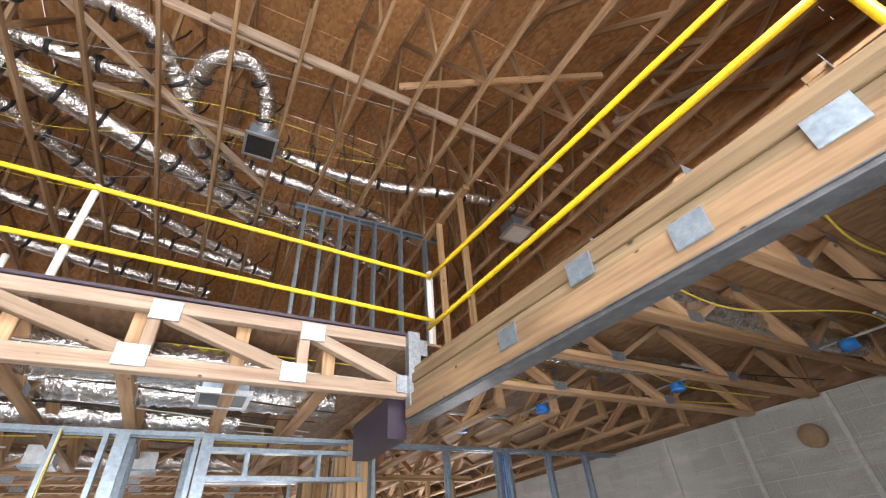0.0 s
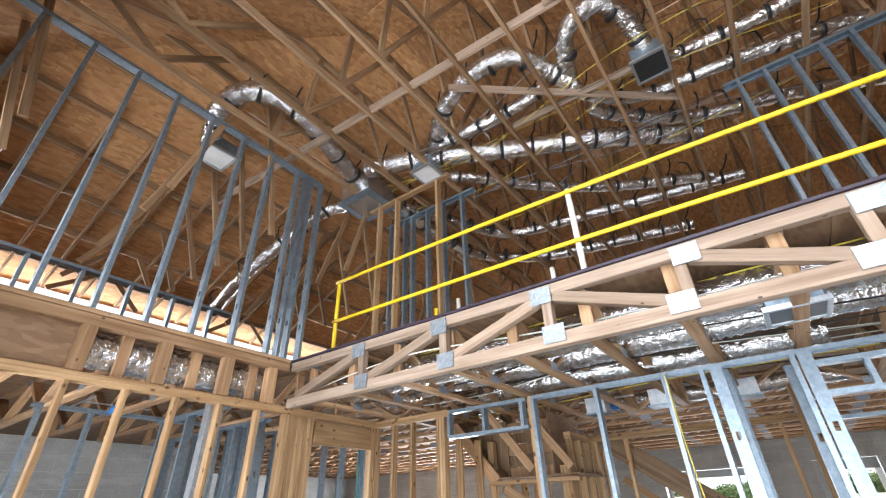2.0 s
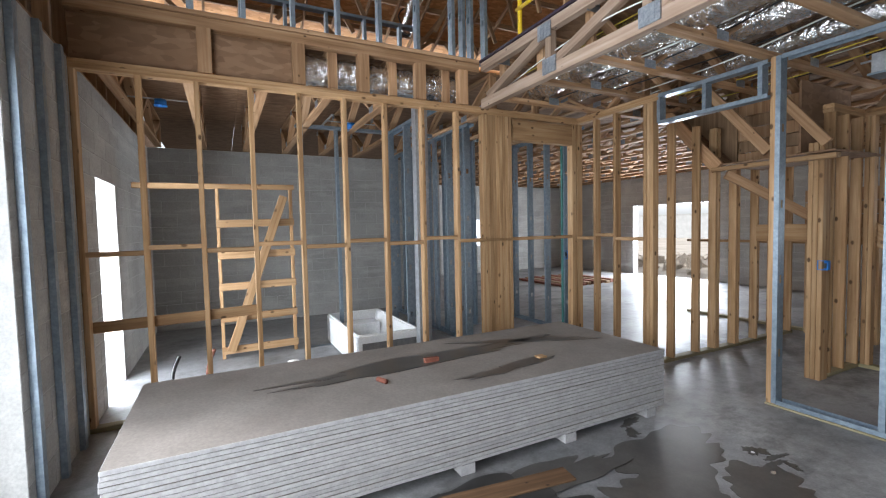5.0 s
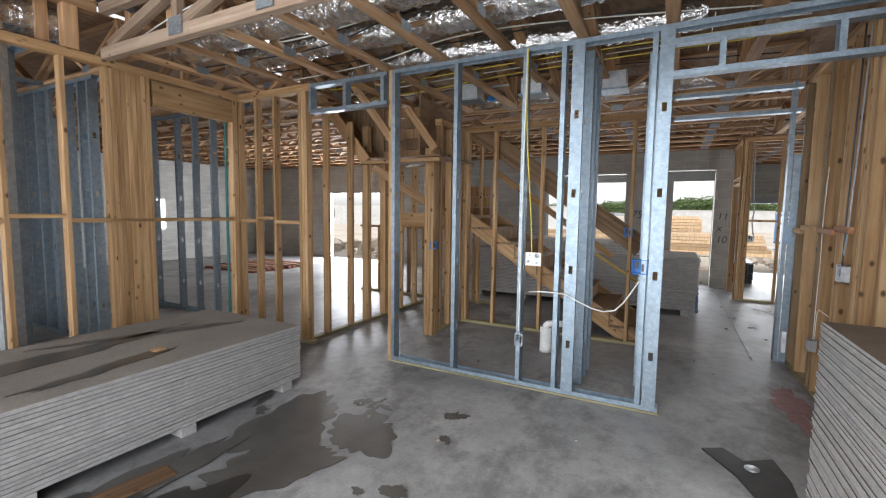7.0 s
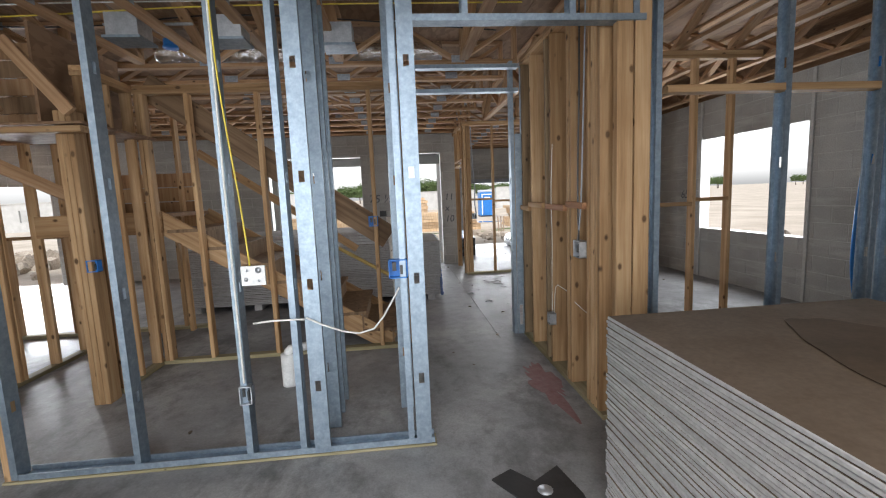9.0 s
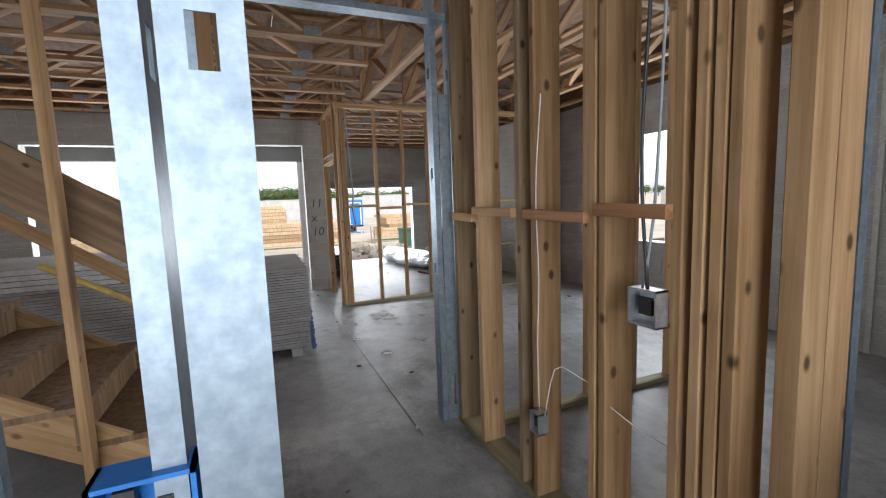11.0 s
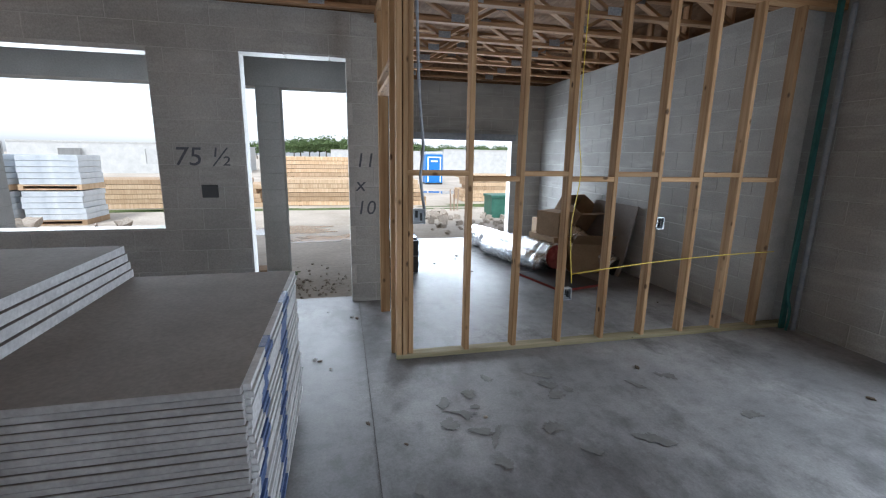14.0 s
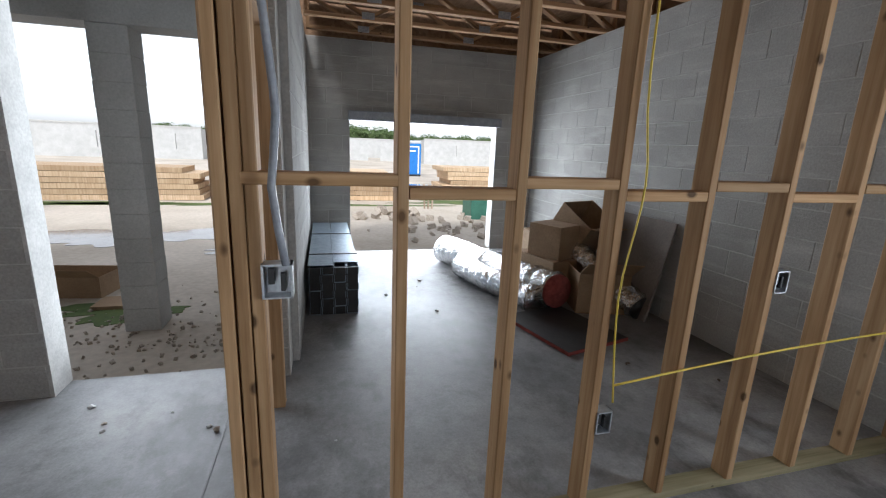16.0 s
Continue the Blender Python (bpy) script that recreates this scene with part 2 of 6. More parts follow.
def block_mat():
    """Grey block: cloudy tone over the whole wall, faint level mortar smears, open grain."""
    m, n, l, b = shader("grey_block")
    geo = n.new("ShaderNodeNewGeometry")

    def at(scale):
        mp = n.new("ShaderNodeMapping")
        mp.inputs["Scale"].default_value = scale
        l.new(geo.outputs["Position"], mp.inputs["Vector"])
        return mp.outputs[0]
    c = ramp(n, l, tex_noise(n, l, at((1, 1, 1)), 1.1, 6, 0.6), [(0.3, (0.29, 0.285, 0.27)), (0.7, (0.42, 0.415, 0.395))])
    smear = tex_noise(n, l, at((0.8, 0.8, 5.0)), 1.6, 5, 0.6)
    c = mixc(n, l, ramp(n, l, smear, [(0.52, (0, 0, 0)), (0.68, (0.55, 0.55, 0.55))]), c, (0.50, 0.49, 0.47))
    grain = tex_noise(n, l, at((1, 1, 1)), 70, 4, 0.65)
    c = mixc(n, l, 1.0, c, ramp(n, l, grain, [(0.3, (0.82, 0.82, 0.82)), (0.7, (1.1, 1.1, 1.1))]), "MULTIPLY")
    oi = n.new("ShaderNodeObjectInfo")
    c = mixc(n, l, 1.0, c, ramp(n, l, oi.outputs["Random"], [(0, (0.94, 0.94, 0.94)), (1, (1.03, 1.03, 1.03))]), "MULTIPLY")
    l.new(c, b.inputs["Base Color"])
    b.inputs["Roughness"].default_value = 0.92
    bump(n, l, b, grain, 0.5, 0.006)
    return m


CMU = block_mat()
MORTAR = plain_mat("mortar", (0.38, 0.375, 0.36), (0.48, 0.475, 0.455), 9, 0.95, 0, 0.3)
STUCCO = plain_mat("smooth_render", (0.42, 0.42, 0.41), (0.52, 0.52, 0.51), 2.5, 0.9, 0, 0.2)
BOARDFACE = plain_mat("drywall_grey_paper", (0.19, 0.168, 0.152), (0.27, 0.245, 0.225), 1.6, 0.85, 0, 0.05, spec=0.2)
BROWNFACE = plain_mat("drywall_brown_paper", (0.095, 0.068, 0.046), (0.165, 0.125, 0.092), 1.6, 0.85, 0, 0.05, spec=0.2)
BOARDEDGE = plain_mat("drywall_edge", (0.31, 0.30, 0.297), (0.41, 0.40, 0.395), 14, 0.85, 0, 0.2, True)
BOARDWHITE = plain_mat("drywall_white_face", (0.44, 0.44, 0.45), (0.60, 0.60, 0.60), 24, 0.8)
BLUETAPE = plain_mat("blue_printed_tape", (0.025, 0.06, 0.17), (0.09, 0.14, 0.30), 40, 0.5)
BLACKPATCH = plain_mat("near_black_patch", (0.018, 0.017, 0.016), (0.034, 0.032, 0.030), 5, 0.28)
RAILPAINT = plain_mat("worn_yellow_paint", (0.34, 0.24, 0.07), (0.52, 0.38, 0.12), 14, 0.6)


def spatter_mat():
    """White pipe with rust-brown paint chips."""
    m, n, l, b = shader("spattered_white_pipe")
    v = coords(n, l, (1, 1, 0.6))
    c = ramp(n, l, tex_noise(n, l, v, 55, 3, 0.6), [(0.34, (0.16, 0.10, 0.06)), (0.40, (0.62, 0.60, 0.55)), (0.8, (0.72, 0.70, 0.66))])
    l.new(c, b.inputs["Base Color"])
    b.inputs["Roughness"].default_value = 0.55
    return m


SPATTER = spatter_mat()
BROWNWET = plain_mat("brown_damp_paper", (0.055, 0.036, 0.021), (0.105, 0.073, 0.047), 2.2, 0.8, spec=0.2)
# Floor smudges, and the painted shade at the bathtub's end.
SMUDGE_AND_SHADE = plain_mat("dark_smudge_and_shade", (0.125, 0.123, 0.12), (0.20, 0.197, 0.192), 9, 0.55)
WET = plain_mat("damp_stain", (0.055, 0.051, 0.047), (0.088, 0.082, 0.076), 5, 0.3)
SAND = plain_mat("sandy_ground", (0.36, 0.31, 0.25), (0.56, 0.50, 0.43), 0.5, 0.95, 0, 0.4, False, 14)
GRASS = plain_mat("grass", (0.05, 0.085, 0.02), (0.12, 0.16, 0.045), 3, 0.9)
LEAF = plain_mat("tree_leaves", (0.055, 0.095, 0.03), (0.12, 0.17, 0.06), 1.2, 0.8)
BARK = plain_mat("bark", (0.07, 0.05, 0.035), (0.13, 0.1, 0.07), 8, 0.9)
PUDDLE = plain_mat("puddle_water", (0.2, 0.19, 0.18), (0.26, 0.25, 0.24), 3, 0.08)
GREENSTEEL = plain_mat("green_painted_steel", (0.03, 0.12, 0.085), (0.05, 0.17, 0.12), 6, 0.5)
PINKWOOL = plain_mat("red_wool_lining", (0.17, 0.03, 0.025), (0.28, 0.06, 0.05), 20, 0.95)
PINKSPRAY = plain_mat("red_marking_spray", (0.22, 0.10, 0.10), (0.27, 0.17, 0.165), 14, 0.7)
TILERED = plain_mat("red_tile", (0.16, 0.05, 0.03), (0.26, 0.09, 0.055), 6, 0.8)
INK = plain_mat("black_marker_ink", (0.05, 0.055, 0.07), (0.10, 0.11, 0.13), 9, 0.6)
WRAP = plain_mat("pale_plastic_wrap", (0.5, 0.55, 0.6), (0.7, 0.74, 0.78), 4, 0.35)
LUMBERPILE = wood_mat("stacked_lumber", (0.40, 0.27, 0.16), (0.56, 0.42, 0.28), (0.66, 0.52, 0.37), 0.0)

# ---- building tools ----
MESHES = {}


def box_mesh(name, boxes, material):
    """One mesh of upright boxes (x0, y0, z0, x1, y1, z1)."""
    v, f = [], []
    for x0, y0, z0, x1, y1, z1 in boxes:
        k = len(v)
        v += [(x0, y0, z0), (x1, y0, z0), (x1, y1, z0), (x0, y1, z0), (x0, y0, z1), (x1, y0, z1), (x1, y1, z1), (x0, y1, z1)]
        f += [(k, k + 3, k + 2, k + 1), (k + 4, k + 5, k + 6, k + 7), (k, k + 1, k + 5, k + 4), (k + 1, k + 2, k + 6, k + 5),
              (k + 2, k + 3, k + 7, k + 6), (k + 3, k, k + 4, k + 7)]
    me = bpy.data.meshes.new(name)
    me.from_pydata(v, [], f)
    me.materials.append(material)
    return me


def empty(name, x, y, z, label="", category="", group="", kind=""):
    ob = new(name)
    ob.empty_display_size = 0.1
    ob.location = (x, y, z)
    return tagged(ob, label, category, group, kind)


def under(ob, parent, m):
    """Puts ob at the world pose m under parent (whose own chain is unturned)."""
    if parent is None:
        ob.matrix_basis = m
        return ob
    off, p = Vector((0, 0, 0)), parent
    while p is not None:
        off += p.matrix_basis.translation
        p = p.parent
    ob.parent = parent
    ob.matrix_basis = Matrix.Translation(-off) @ m
    return ob


def part(name, bm, material, parent, label=""):
    """Links a bmesh, given in world metres, as one mesh under a thing."""
    me = bpy.data.meshes.new(name)
    bm.to_mesh(me)
    bm.free()
    me.materials.append(material)
    ob = under(new(name, me), parent, Matrix())
    return tagged(ob, label)


def boxes(name, bs, material, parent=None, label=""):
    """Boxes given in world metres as one part; the mesh sits round its own middle."""
    cx = (min(b[0] for b in bs) + max(b[3] for b in bs)) / 2
    cy = (min(b[1] for b in bs) + max(b[4] for b in bs)) / 2
    cz = min(b[2] for b in bs)
    me = box_mesh(name, [(b[0] - cx, b[1] - cy, b[2] - cz, b[3] - cx, b[4] - cy, b[5] - cz) for b in bs], material)
    ob = under(new(name, me), parent, Matrix.Translation((cx, cy, cz)))
    return tagged(ob, label)


def lumber_mesh(length, w, d, material):
    """A board along z with eased edges."""
    key = ("lumber", round(length, 3), w, d, material.name)
    if key not in MESHES:
        c = 0.004
        ring = [(-w / 2 + c, -d / 2), (w / 2 - c, -d / 2), (w / 2, -d / 2 + c), (w / 2, d / 2 - c),
                (w / 2 - c, d / 2), (-w / 2 + c, d / 2), (-w / 2, d / 2 - c), (-w / 2, -d / 2 + c)]
        v = [(x, y, 0) for x, y in ring] + [(x, y, length) for x, y in ring]
        f = [tuple(range(7, -1, -1)), tuple(range(8, 16))] + [(i, (i + 1) % 8, 8 + (i + 1) % 8, 8 + i) for i in range(8)]
        me = bpy.data.meshes.new("board")
        me.from_pydata(v, [], f)
        me.materials.append(material)
        MESHES[key] = me
    return MESHES[key]


def axes(p, q, flat):
    """A turn whose z runs from p to q and whose x lies along flat as nearly as it can."""
    z = (Vector(q) - Vector(p)).normalized()
    x = Vector(flat) - z * z.dot(Vector(flat))
    x.normalize()
    y = z.cross(x)
    return Matrix((x, y, z)).transposed().to_4x4()


def board(name, p, q, w, d, flat, material, parent, label=""):
    """A board from p to q: w across the direction flat, d across the other."""
    me = lumber_mesh((Vector(q) - Vector(p)).length, w, d, material)
    ob = under(new(name, me), parent, Matrix.Translation(p) @ axes(p, q, flat))
    return tagged(ob, label)


def cstud_mesh(length, web, material, holes=True):
    """A steel C-stud along z, open towards +y, with punched slots in its web."""
    key = ("cstud", round(length, 3), web, holes)
    if key not in MESHES:
        t, fl, lip = 0.0025, 0.036, 0.01
        bs = [(-web / 2, 0, 0, -web / 2 + t, fl, length), (web / 2 - t, 0, 0, web / 2, fl, length),
              (-web / 2 + t, fl - t, 0, -web / 2 + lip, fl, length), (web / 2 - lip, fl - t, 0, web / 2 - t, fl, length)]
        if holes and length > 0.8:
            hw, hh, z = 0.016, 0.032, 0.0
            bs += [(-web / 2 + t, 0, 0, -hw, t, length), (hw, 0, 0, web / 2 - t, t, length)]
            for k in range(int(length / 0.61)):
                c = 0.42 + 0.61 * k
                if c + hh > length:
                    break
                bs.append((-hw, 0, z, hw, t, c - hh))
                z = c + hh
            bs.append((-hw, 0, z, hw, t, length))
        else:
            bs.append((-web / 2 + t, 0, 0, web / 2 - t, t, length))
        MESHES[key] = box_mesh("steel_stud", bs, material)
    return MESHES[key]


def steel(name, p, q, web, across, parent, holes=True, label=""):
    """A steel stud or track from p to q; its web lies along the direction across."""
    me = cstud_mesh((Vector(q) - Vector(p)).length, web, STEEL, holes)
    ob = under(new(name, me), parent, Matrix.Translation(p) @ axes(p, q, across))
    return tagged(ob, label)


def tube(name, pts, r, material, parent, label="", ribs=0.0, seg=12, step=0.05):
    """A bent round tube through pts (smoothed), with optional ribs."""
    P = [Vector(p) for p in pts]
    path = []
    for i in range(len(P) - 1):
        a, b, c, d = P[max(i - 1, 0)], P[i], P[i + 1], P[min(i + 2, len(P) - 1)]
        k = max(2, int((c - b).length / step))
        for s in range(k):
            t = s / k
            path.append(0.5 * (2 * b + (c - a) * t + (2 * a - 5 * b + 4 * c - d) * t * t + (3 * b - a - 3 * c + d) * t ** 3))
    path.append(P[-1])
    v, f, up = [], [], Vector((0.13, 0.21, 1)).normalized()
    rnd = random.Random(len(pts) * 31 + int(r * 1000))
    for i, p in enumerate(path):
        d = (path[min(i + 1, len(path) - 1)] - path[max(i - 1, 0)]).normalized()
        x = up.cross(d)
        if x.length < 0.05:
            x = Vector((1, 0, 0))
        x.normalize()
        y = d.cross(x)
        up = y if abs(y.dot(up)) > 0.2 else up
        rr = r * (1 + (ribs if i % 2 else -ribs)) * (1 + (rnd.uniform(-0.05, 0.05) if ribs else 0))
        for s in range(seg):
            a = 2 * math.pi * s / seg
            v.append(p + x * math.cos(a) * rr + y * math.sin(a) * rr)
    for i in range(len(path) - 1):
        for s in range(seg):
            t = (s + 1) % seg
            f.append((i * seg + s, i * seg + t, (i + 1) * seg + t, (i + 1) * seg + s))
    f += [tuple(range(seg - 1, -1, -1)), tuple((len(path) - 1) * seg + s for s in range(seg))]
    me = bpy.data.meshes.new(name)
    me.from_pydata([tuple(q) for q in v], [], f)
    me.polygons.foreach_set("use_smooth", [True] * len(me.polygons))
    me.materials.append(material)
    ob = under(new(name, me), parent, Matrix())
    return tagged(ob, label)


# ---- setting: floor, ground, walls ----
def spans(lo, hi, cuts):
    """The stretches of lo..hi that the cuts leave."""
    out, a = [], lo
    for c, d in sorted(cuts):
        if c > a:
            out.append((a, min(c, hi)))
        a = max(a, d)
    if a < hi:
        out.append((a, hi))
    return out


def block_wall(name, axis, face, thick, lo, hi, top, openings, label, limit=300, near=None, base=0.0):
    """A concrete block wall along x or y. face: the side nearer the rooms; thick: signed. openings: (lo, hi, z0, z1)."""
    mid = (lo + hi) / 2
    wall = empty(name, *((mid, face, base) if axis == "x" else (face, mid, base)), label, "wall", kind="structure")
    a, b = min(face, face + thick), max(face, face + thick)
    core, rest, pieces = [], [], []
    zs = sorted({base, top} | {z for o in openings for z in o[2:] if base < z < top})
    put = (lambda u0, v0, z0, u1, v1, z1: (u0, v0, z0, u1, v1, z1)) if axis == "x" else (lambda u0, v0, z0, u1, v1, z1: (v0, u0, z0, v1, u1, z1))
    for z0, z1 in zip(zs, zs[1:]):
        for u0, u1 in spans(lo, hi, [o[:2] for o in openings if o[2] < z1 - 0.001 and o[3] > z0 + 0.001]):
            core.append(put(u0, a + 0.003, z0, u1, b - 0.003, z1))
    boxes("mortar", core, MORTAR, wall)
    n = int(round((top - base) / 0.2032))
    for k in range(n):
        z0, z1 = base + k * 0.2032, min(base + (k + 1) * 0.2032, top)
        zm = (z0 + z1) / 2
        for u0, u1 in spans(lo, hi, [o[:2] for o in openings if o[2] < zm < o[3]]):
            g = math.floor(u0 / 0.4064) * 0.4064 + (0.2032 if k % 2 else 0) - 0.4064
            while g < u1:
                s, e = max(g, u0), min(g + 0.4064, u1)
                if e - s > 0.05:
                    pieces.append((s + 0.004, z0 + 0.004, e - 0.004, z1 - 0.004))
                g += 0.4064
    if near is not None:
        pieces.sort(key=lambda p: abs((p[0] + p[2]) / 2 - near))
    for i, (s, z0, e, z1) in enumerate(pieces):
        if i >= limit:
            rest.append(put(s, a, z0, e, b, z1))
            continue
        key = ("block", axis, round(e - s, 2), round(z1 - z0, 2), thick)
        if key not in MESHES:
            h, t, c = (e - s) / 2, (b - a) / 2, 0.0025
            bm = bmesh.new()
            bmesh.ops.create_cube(bm, size=1)
            bmesh.ops.scale(bm, vec=put(2 * h, 2 * t, 0, 0, 0, 0)[:2] + (z1 - z0,), verts=bm.verts)
            bmesh.ops.bevel(bm, geom=list(bm.edges), offset=c, segments=1, affect="EDGES")
            me = bpy.data.meshes.new("block")
            bm.to_mesh(me)
            bm.free()
            me.materials.append(CMU)
            MESHES[key] = me
        c = put((s + e) / 2, (a + b) / 2, (z0 + z1) / 2, 0, 0, 0)[:3]
        under(new("block", MESHES[key]), wall, Matrix.Translation((c[0], c[1], (z0 + z1) / 2)))
    if rest:
        r = boxes("blocks", rest, CMU, wall)
        tagged(r, kind="stuff")
    return wall


CEIL, DECK, UPCEIL, SOUTH = 2.85, 3.30, 5.90, -0.35
slab = boxes("floor", [(-12.0, -0.75, -0.25, 6.05, 11.9, 0.0), (2.0, 11.9, -0.25, 5.75, 15.2, 0.0)], CONCRETE)
tagged(slab, "bare grey trowelled concrete slab with damp stains", "floor", kind="structure")
gsize = 400
ground = boxes("ground", [(-gsize, -gsize, -0.6, gsize, gsize, -0.1)], SAND)
tagged(ground, "pale sandy building site ground with tyre tracks", "ground", kind="structure")

block_wall("wall_north", "x", 11.71, 0.2, -12.0, 2.15, CEIL, [(-1.85, 0.07, 0.83, 2.40), (0.83, 1.78, -1, 2.46), (-8.65, -6.15, -1, 2.13)],
           "grey concrete block front wall with window and door openings", near=0.5)
block_wall("wall_east", "y", 5.83, 0.2, -0.75, 10.5, CEIL, [(7.05, 9.0, 0.75, 2.29)],
           "grey concrete block wall with a window opening", near=8.0)
block_wall("wall_garage_east", "y", 5.50, 0.25, 10.36, 15.2, CEIL, [], "light grey concrete block garage side wall", near=12.0)
block_wall("wall_garage_front", "x", 15.2, 0.2, 2.0, 5.7, CEIL, [(2.74, 4.88, -1, 1.86)], "grey concrete block garage front wall with a door opening", near=4.0)
block_wall("wall_garage_west", "y", 2.2, -0.2, 11.92, 15.2, CEIL, [], "grey block wall between garage and porch", limit=120, near=12.0)
block_wall("wall_south", "x", SOUTH, -0.2, -12.0, 6.05, CEIL, [(-2.44, 2.2, -1, 2.50), (-5.0, -4.22, -1, 2.07)],
           "grey block rear wall with a wide door opening", limit=260, near=-3.5)
block_wall("wall_west", "y", -7.45, -0.2, SOUTH, 4.6, CEIL, [], "grey concrete block bathroom end wall", limit=200, near=1.5)
for nm, bx in (("rim_east", (5.98, -0.55, 2.85, 6.03, 10.5, 3.3)), ("rim_garage_east", (5.70, 10.5, 2.85, 5.75, 15.4, 3.3)), ("rim_garage_front", (2.0, 15.33, 2.85, 5.75, 15.38, 3.3)),
               ("rim_north", (-12.0, 11.86, 2.85, 2.15, 11.91, 3.3)), ("rim_garage_west", (2.0, 11.92, 2.85, 2.05, 15.33, 3.3)), ("rim_west", (-12.0, -0.55, 2.85, -11.95, 11.86, 3.3)), ("rim_south_west", (-12.0, -0.55, 2.85, -7.0, -0.5, 3.3))):
    tagged(boxes(nm, [bx], PLY), "brown rim board around the upper floor trusses", "rim board", kind="structure")
block_wall("wall_far_west", "y", -11.8, -0.2, -0.75, 11.9, CEIL, [], "grey concrete block far side wall", limit=120, near=9.0)

# ---- framing ----
def wood_wall(name, axis, line, lo, hi, studs, label, z0=0.0, z1=CEIL, depth=0.089, row=None, plates=2, bottom=True, material=None, jitter=0.0, wide=0.038):
    """A stud wall along x or y: studs at the given places, plates at foot and head, a row of blocking at height row."""
    mt = material or STUD
    P = (lambda u, z: (u, line, z)) if axis == "x" else (lambda u, z: (line, u, z))
    along = (1, 0, 0) if axis == "x" else (0, 1, 0)
    wall = empty(name, *P((lo + hi) / 2, z0), label, "stud wall", kind="structure")
    foot = z0 + (0.038 if bottom else 0)
    if bottom:
        board("bottom_plate", P(lo, z0 + 0.019), P(hi, z0 + 0.019), depth, 0.038, P(0, 0) and ((0, 1, 0) if axis == "x" else (1, 0, 0)), TREATED if z0 < 0.1 else mt, wall)
    head = z1 - 0.038 * plates
    for k in range(plates):
        board("top_plate", P(lo, head + 0.019 + 0.038 * k), P(hi, head + 0.019 + 0.038 * k), depth, 0.038, (0, 1, 0) if axis == "x" else (1, 0, 0), mt, wall)
    rnd = random.Random(name)
    for u in studs:
        j = rnd.uniform(-jitter, jitter)
        board("stud", P(u, foot), P(u + j, head), wide, depth, along, mt, wall)
    if row:
        ss = sorted(studs)
        for i, (a, b) in enumerate(zip(ss, ss[1:])):
            if b - a > 0.1:
                zz = row + (0.02 if i % 2 else -0.02)
                board("blocking", P(a + 0.019, zz), P(b - 0.019, zz), depth, 0.038, (0, 1, 0) if axis == "x" else (1, 0, 0), mt, wall)
    return wall


def steel_wall(name, axis, line, lo, hi, studs, label, z0=0.0, z1=CEIL, web=0.092, flip=False, track=True):
    P = (lambda u, z: (u, line, z)) if axis == "x" else (lambda u, z: (line, u, z))
    across = (0, 1, 0) if axis == "x" else (1, 0, 0)
    s = -1 if flip else 1
    ac = tuple(c * s for c in across)
    wall = empty(name, *P((lo + hi) / 2, z0), label, "stud wall", kind="structure")
    if track:
        steel("bottom_track", P(lo, z0), P(hi, z0), web + 0.006, across if axis == "y" else (0, 1, 0), wall, False)
        steel("top_track", P(hi, z1), P(lo, z1), web + 0.006, across if axis == "y" else (0, 1, 0), wall, False)
    for u in studs:
        steel("stud", P(u, z0 + 0.003), P(u, z1 - 0.003), web, ac, wall)
    return wall


# west wall of the tall room, with its doorway
ws = [2.92 - 0.4064 * k for k in range(9)]
w = wood_wall("wall_partition_west", "y", -3.645, SOUTH, 4.72, ws + [4.56, 4.60], "open pine stud wall with blocking row and a doorway", row=1.40, jitter=0.008)
for k in range(9):
    board("post_ply", (-3.645, 3.26 + 0.044 * k, 0.038), (-3.645, 3.26 + 0.044 * k, CEIL - 0.076), 0.042, 0.089, (0, 1, 0), STUD, w)
for s in (-1, 1):
    board("header", (-3.645 + s * 0.024, 3.66, 2.635), (-3.645 + s * 0.024, 4.58, 2.635), 0.24, 0.04, (0, 0, 1), STUD, w)
board("ledger", (-3.70, -0.40, 0.80), (-3.70, 0.90, 0.83), 0.089, 0.02, (0, 0, 1), STUD, w)
# short wall and the hall wall that turns away from it
wood_wall("wall_partition_hall", "x", 4.67, -3.69, -2.46, [-3.62, -3.32, -3.02, -2.62, -2.578, -2.536], "short pine stud wall", row=1.38)
wood_wall("wall_partition_rear_hall", "y", -2.585, 4.74, 7.45, [5.01, 5.44, 5.75, 5.80, 6.15, 6.20, 6.6, 7.0, 7.4], "pine stud wall along the rear hall", plates=0, z1=2.6)

# steel header over the hall opening
h = empty("steel_header", -1.95, 4.67, 2.53, "galvanised steel framed header box above an opening", "header", kind="structure")
for z in (2.53, 2.80):
    steel("track", (-2.46, 4.67, z), (-1.46, 4.67, z), 0.092, (0, 1, 0), h, False)
for x in (-2.44, -1.97, -1.50):
    steel("cripple", (x, 4.67, 2.55), (x, 4.67, 2.82), 0.088, (0, 1, 0), h, False)

# the steel stud wall of the closet
m = empty("steel_stud_wall", -0.2, 4.67, 0, "galvanised steel stud wall on a yellow pine sill, open between studs", "stud wall", kind="structure")
board("sill", (-1.44, 4.67, 0.008), (1.02, 4.67, 0.008), 0.12, 0.016, (0, 1, 0), TREATED, m)
steel("bottom_track", (-1.36, 4.67, 0.018), (1.01, 4.67, 0.018), 0.098, (0, 1, 0), m, False)
steel("top_track", (2.36, 4.67, 2.84), (-1.36, 4.67, 2.84), 0.098, (0, 1, 0), m, False)
board("end_stud", (-1.41, 4.67, 0.016), (-1.41, 4.67, 2.84), 0.06, 0.089, (1, 0, 0), STUD, m, "pine end stud")
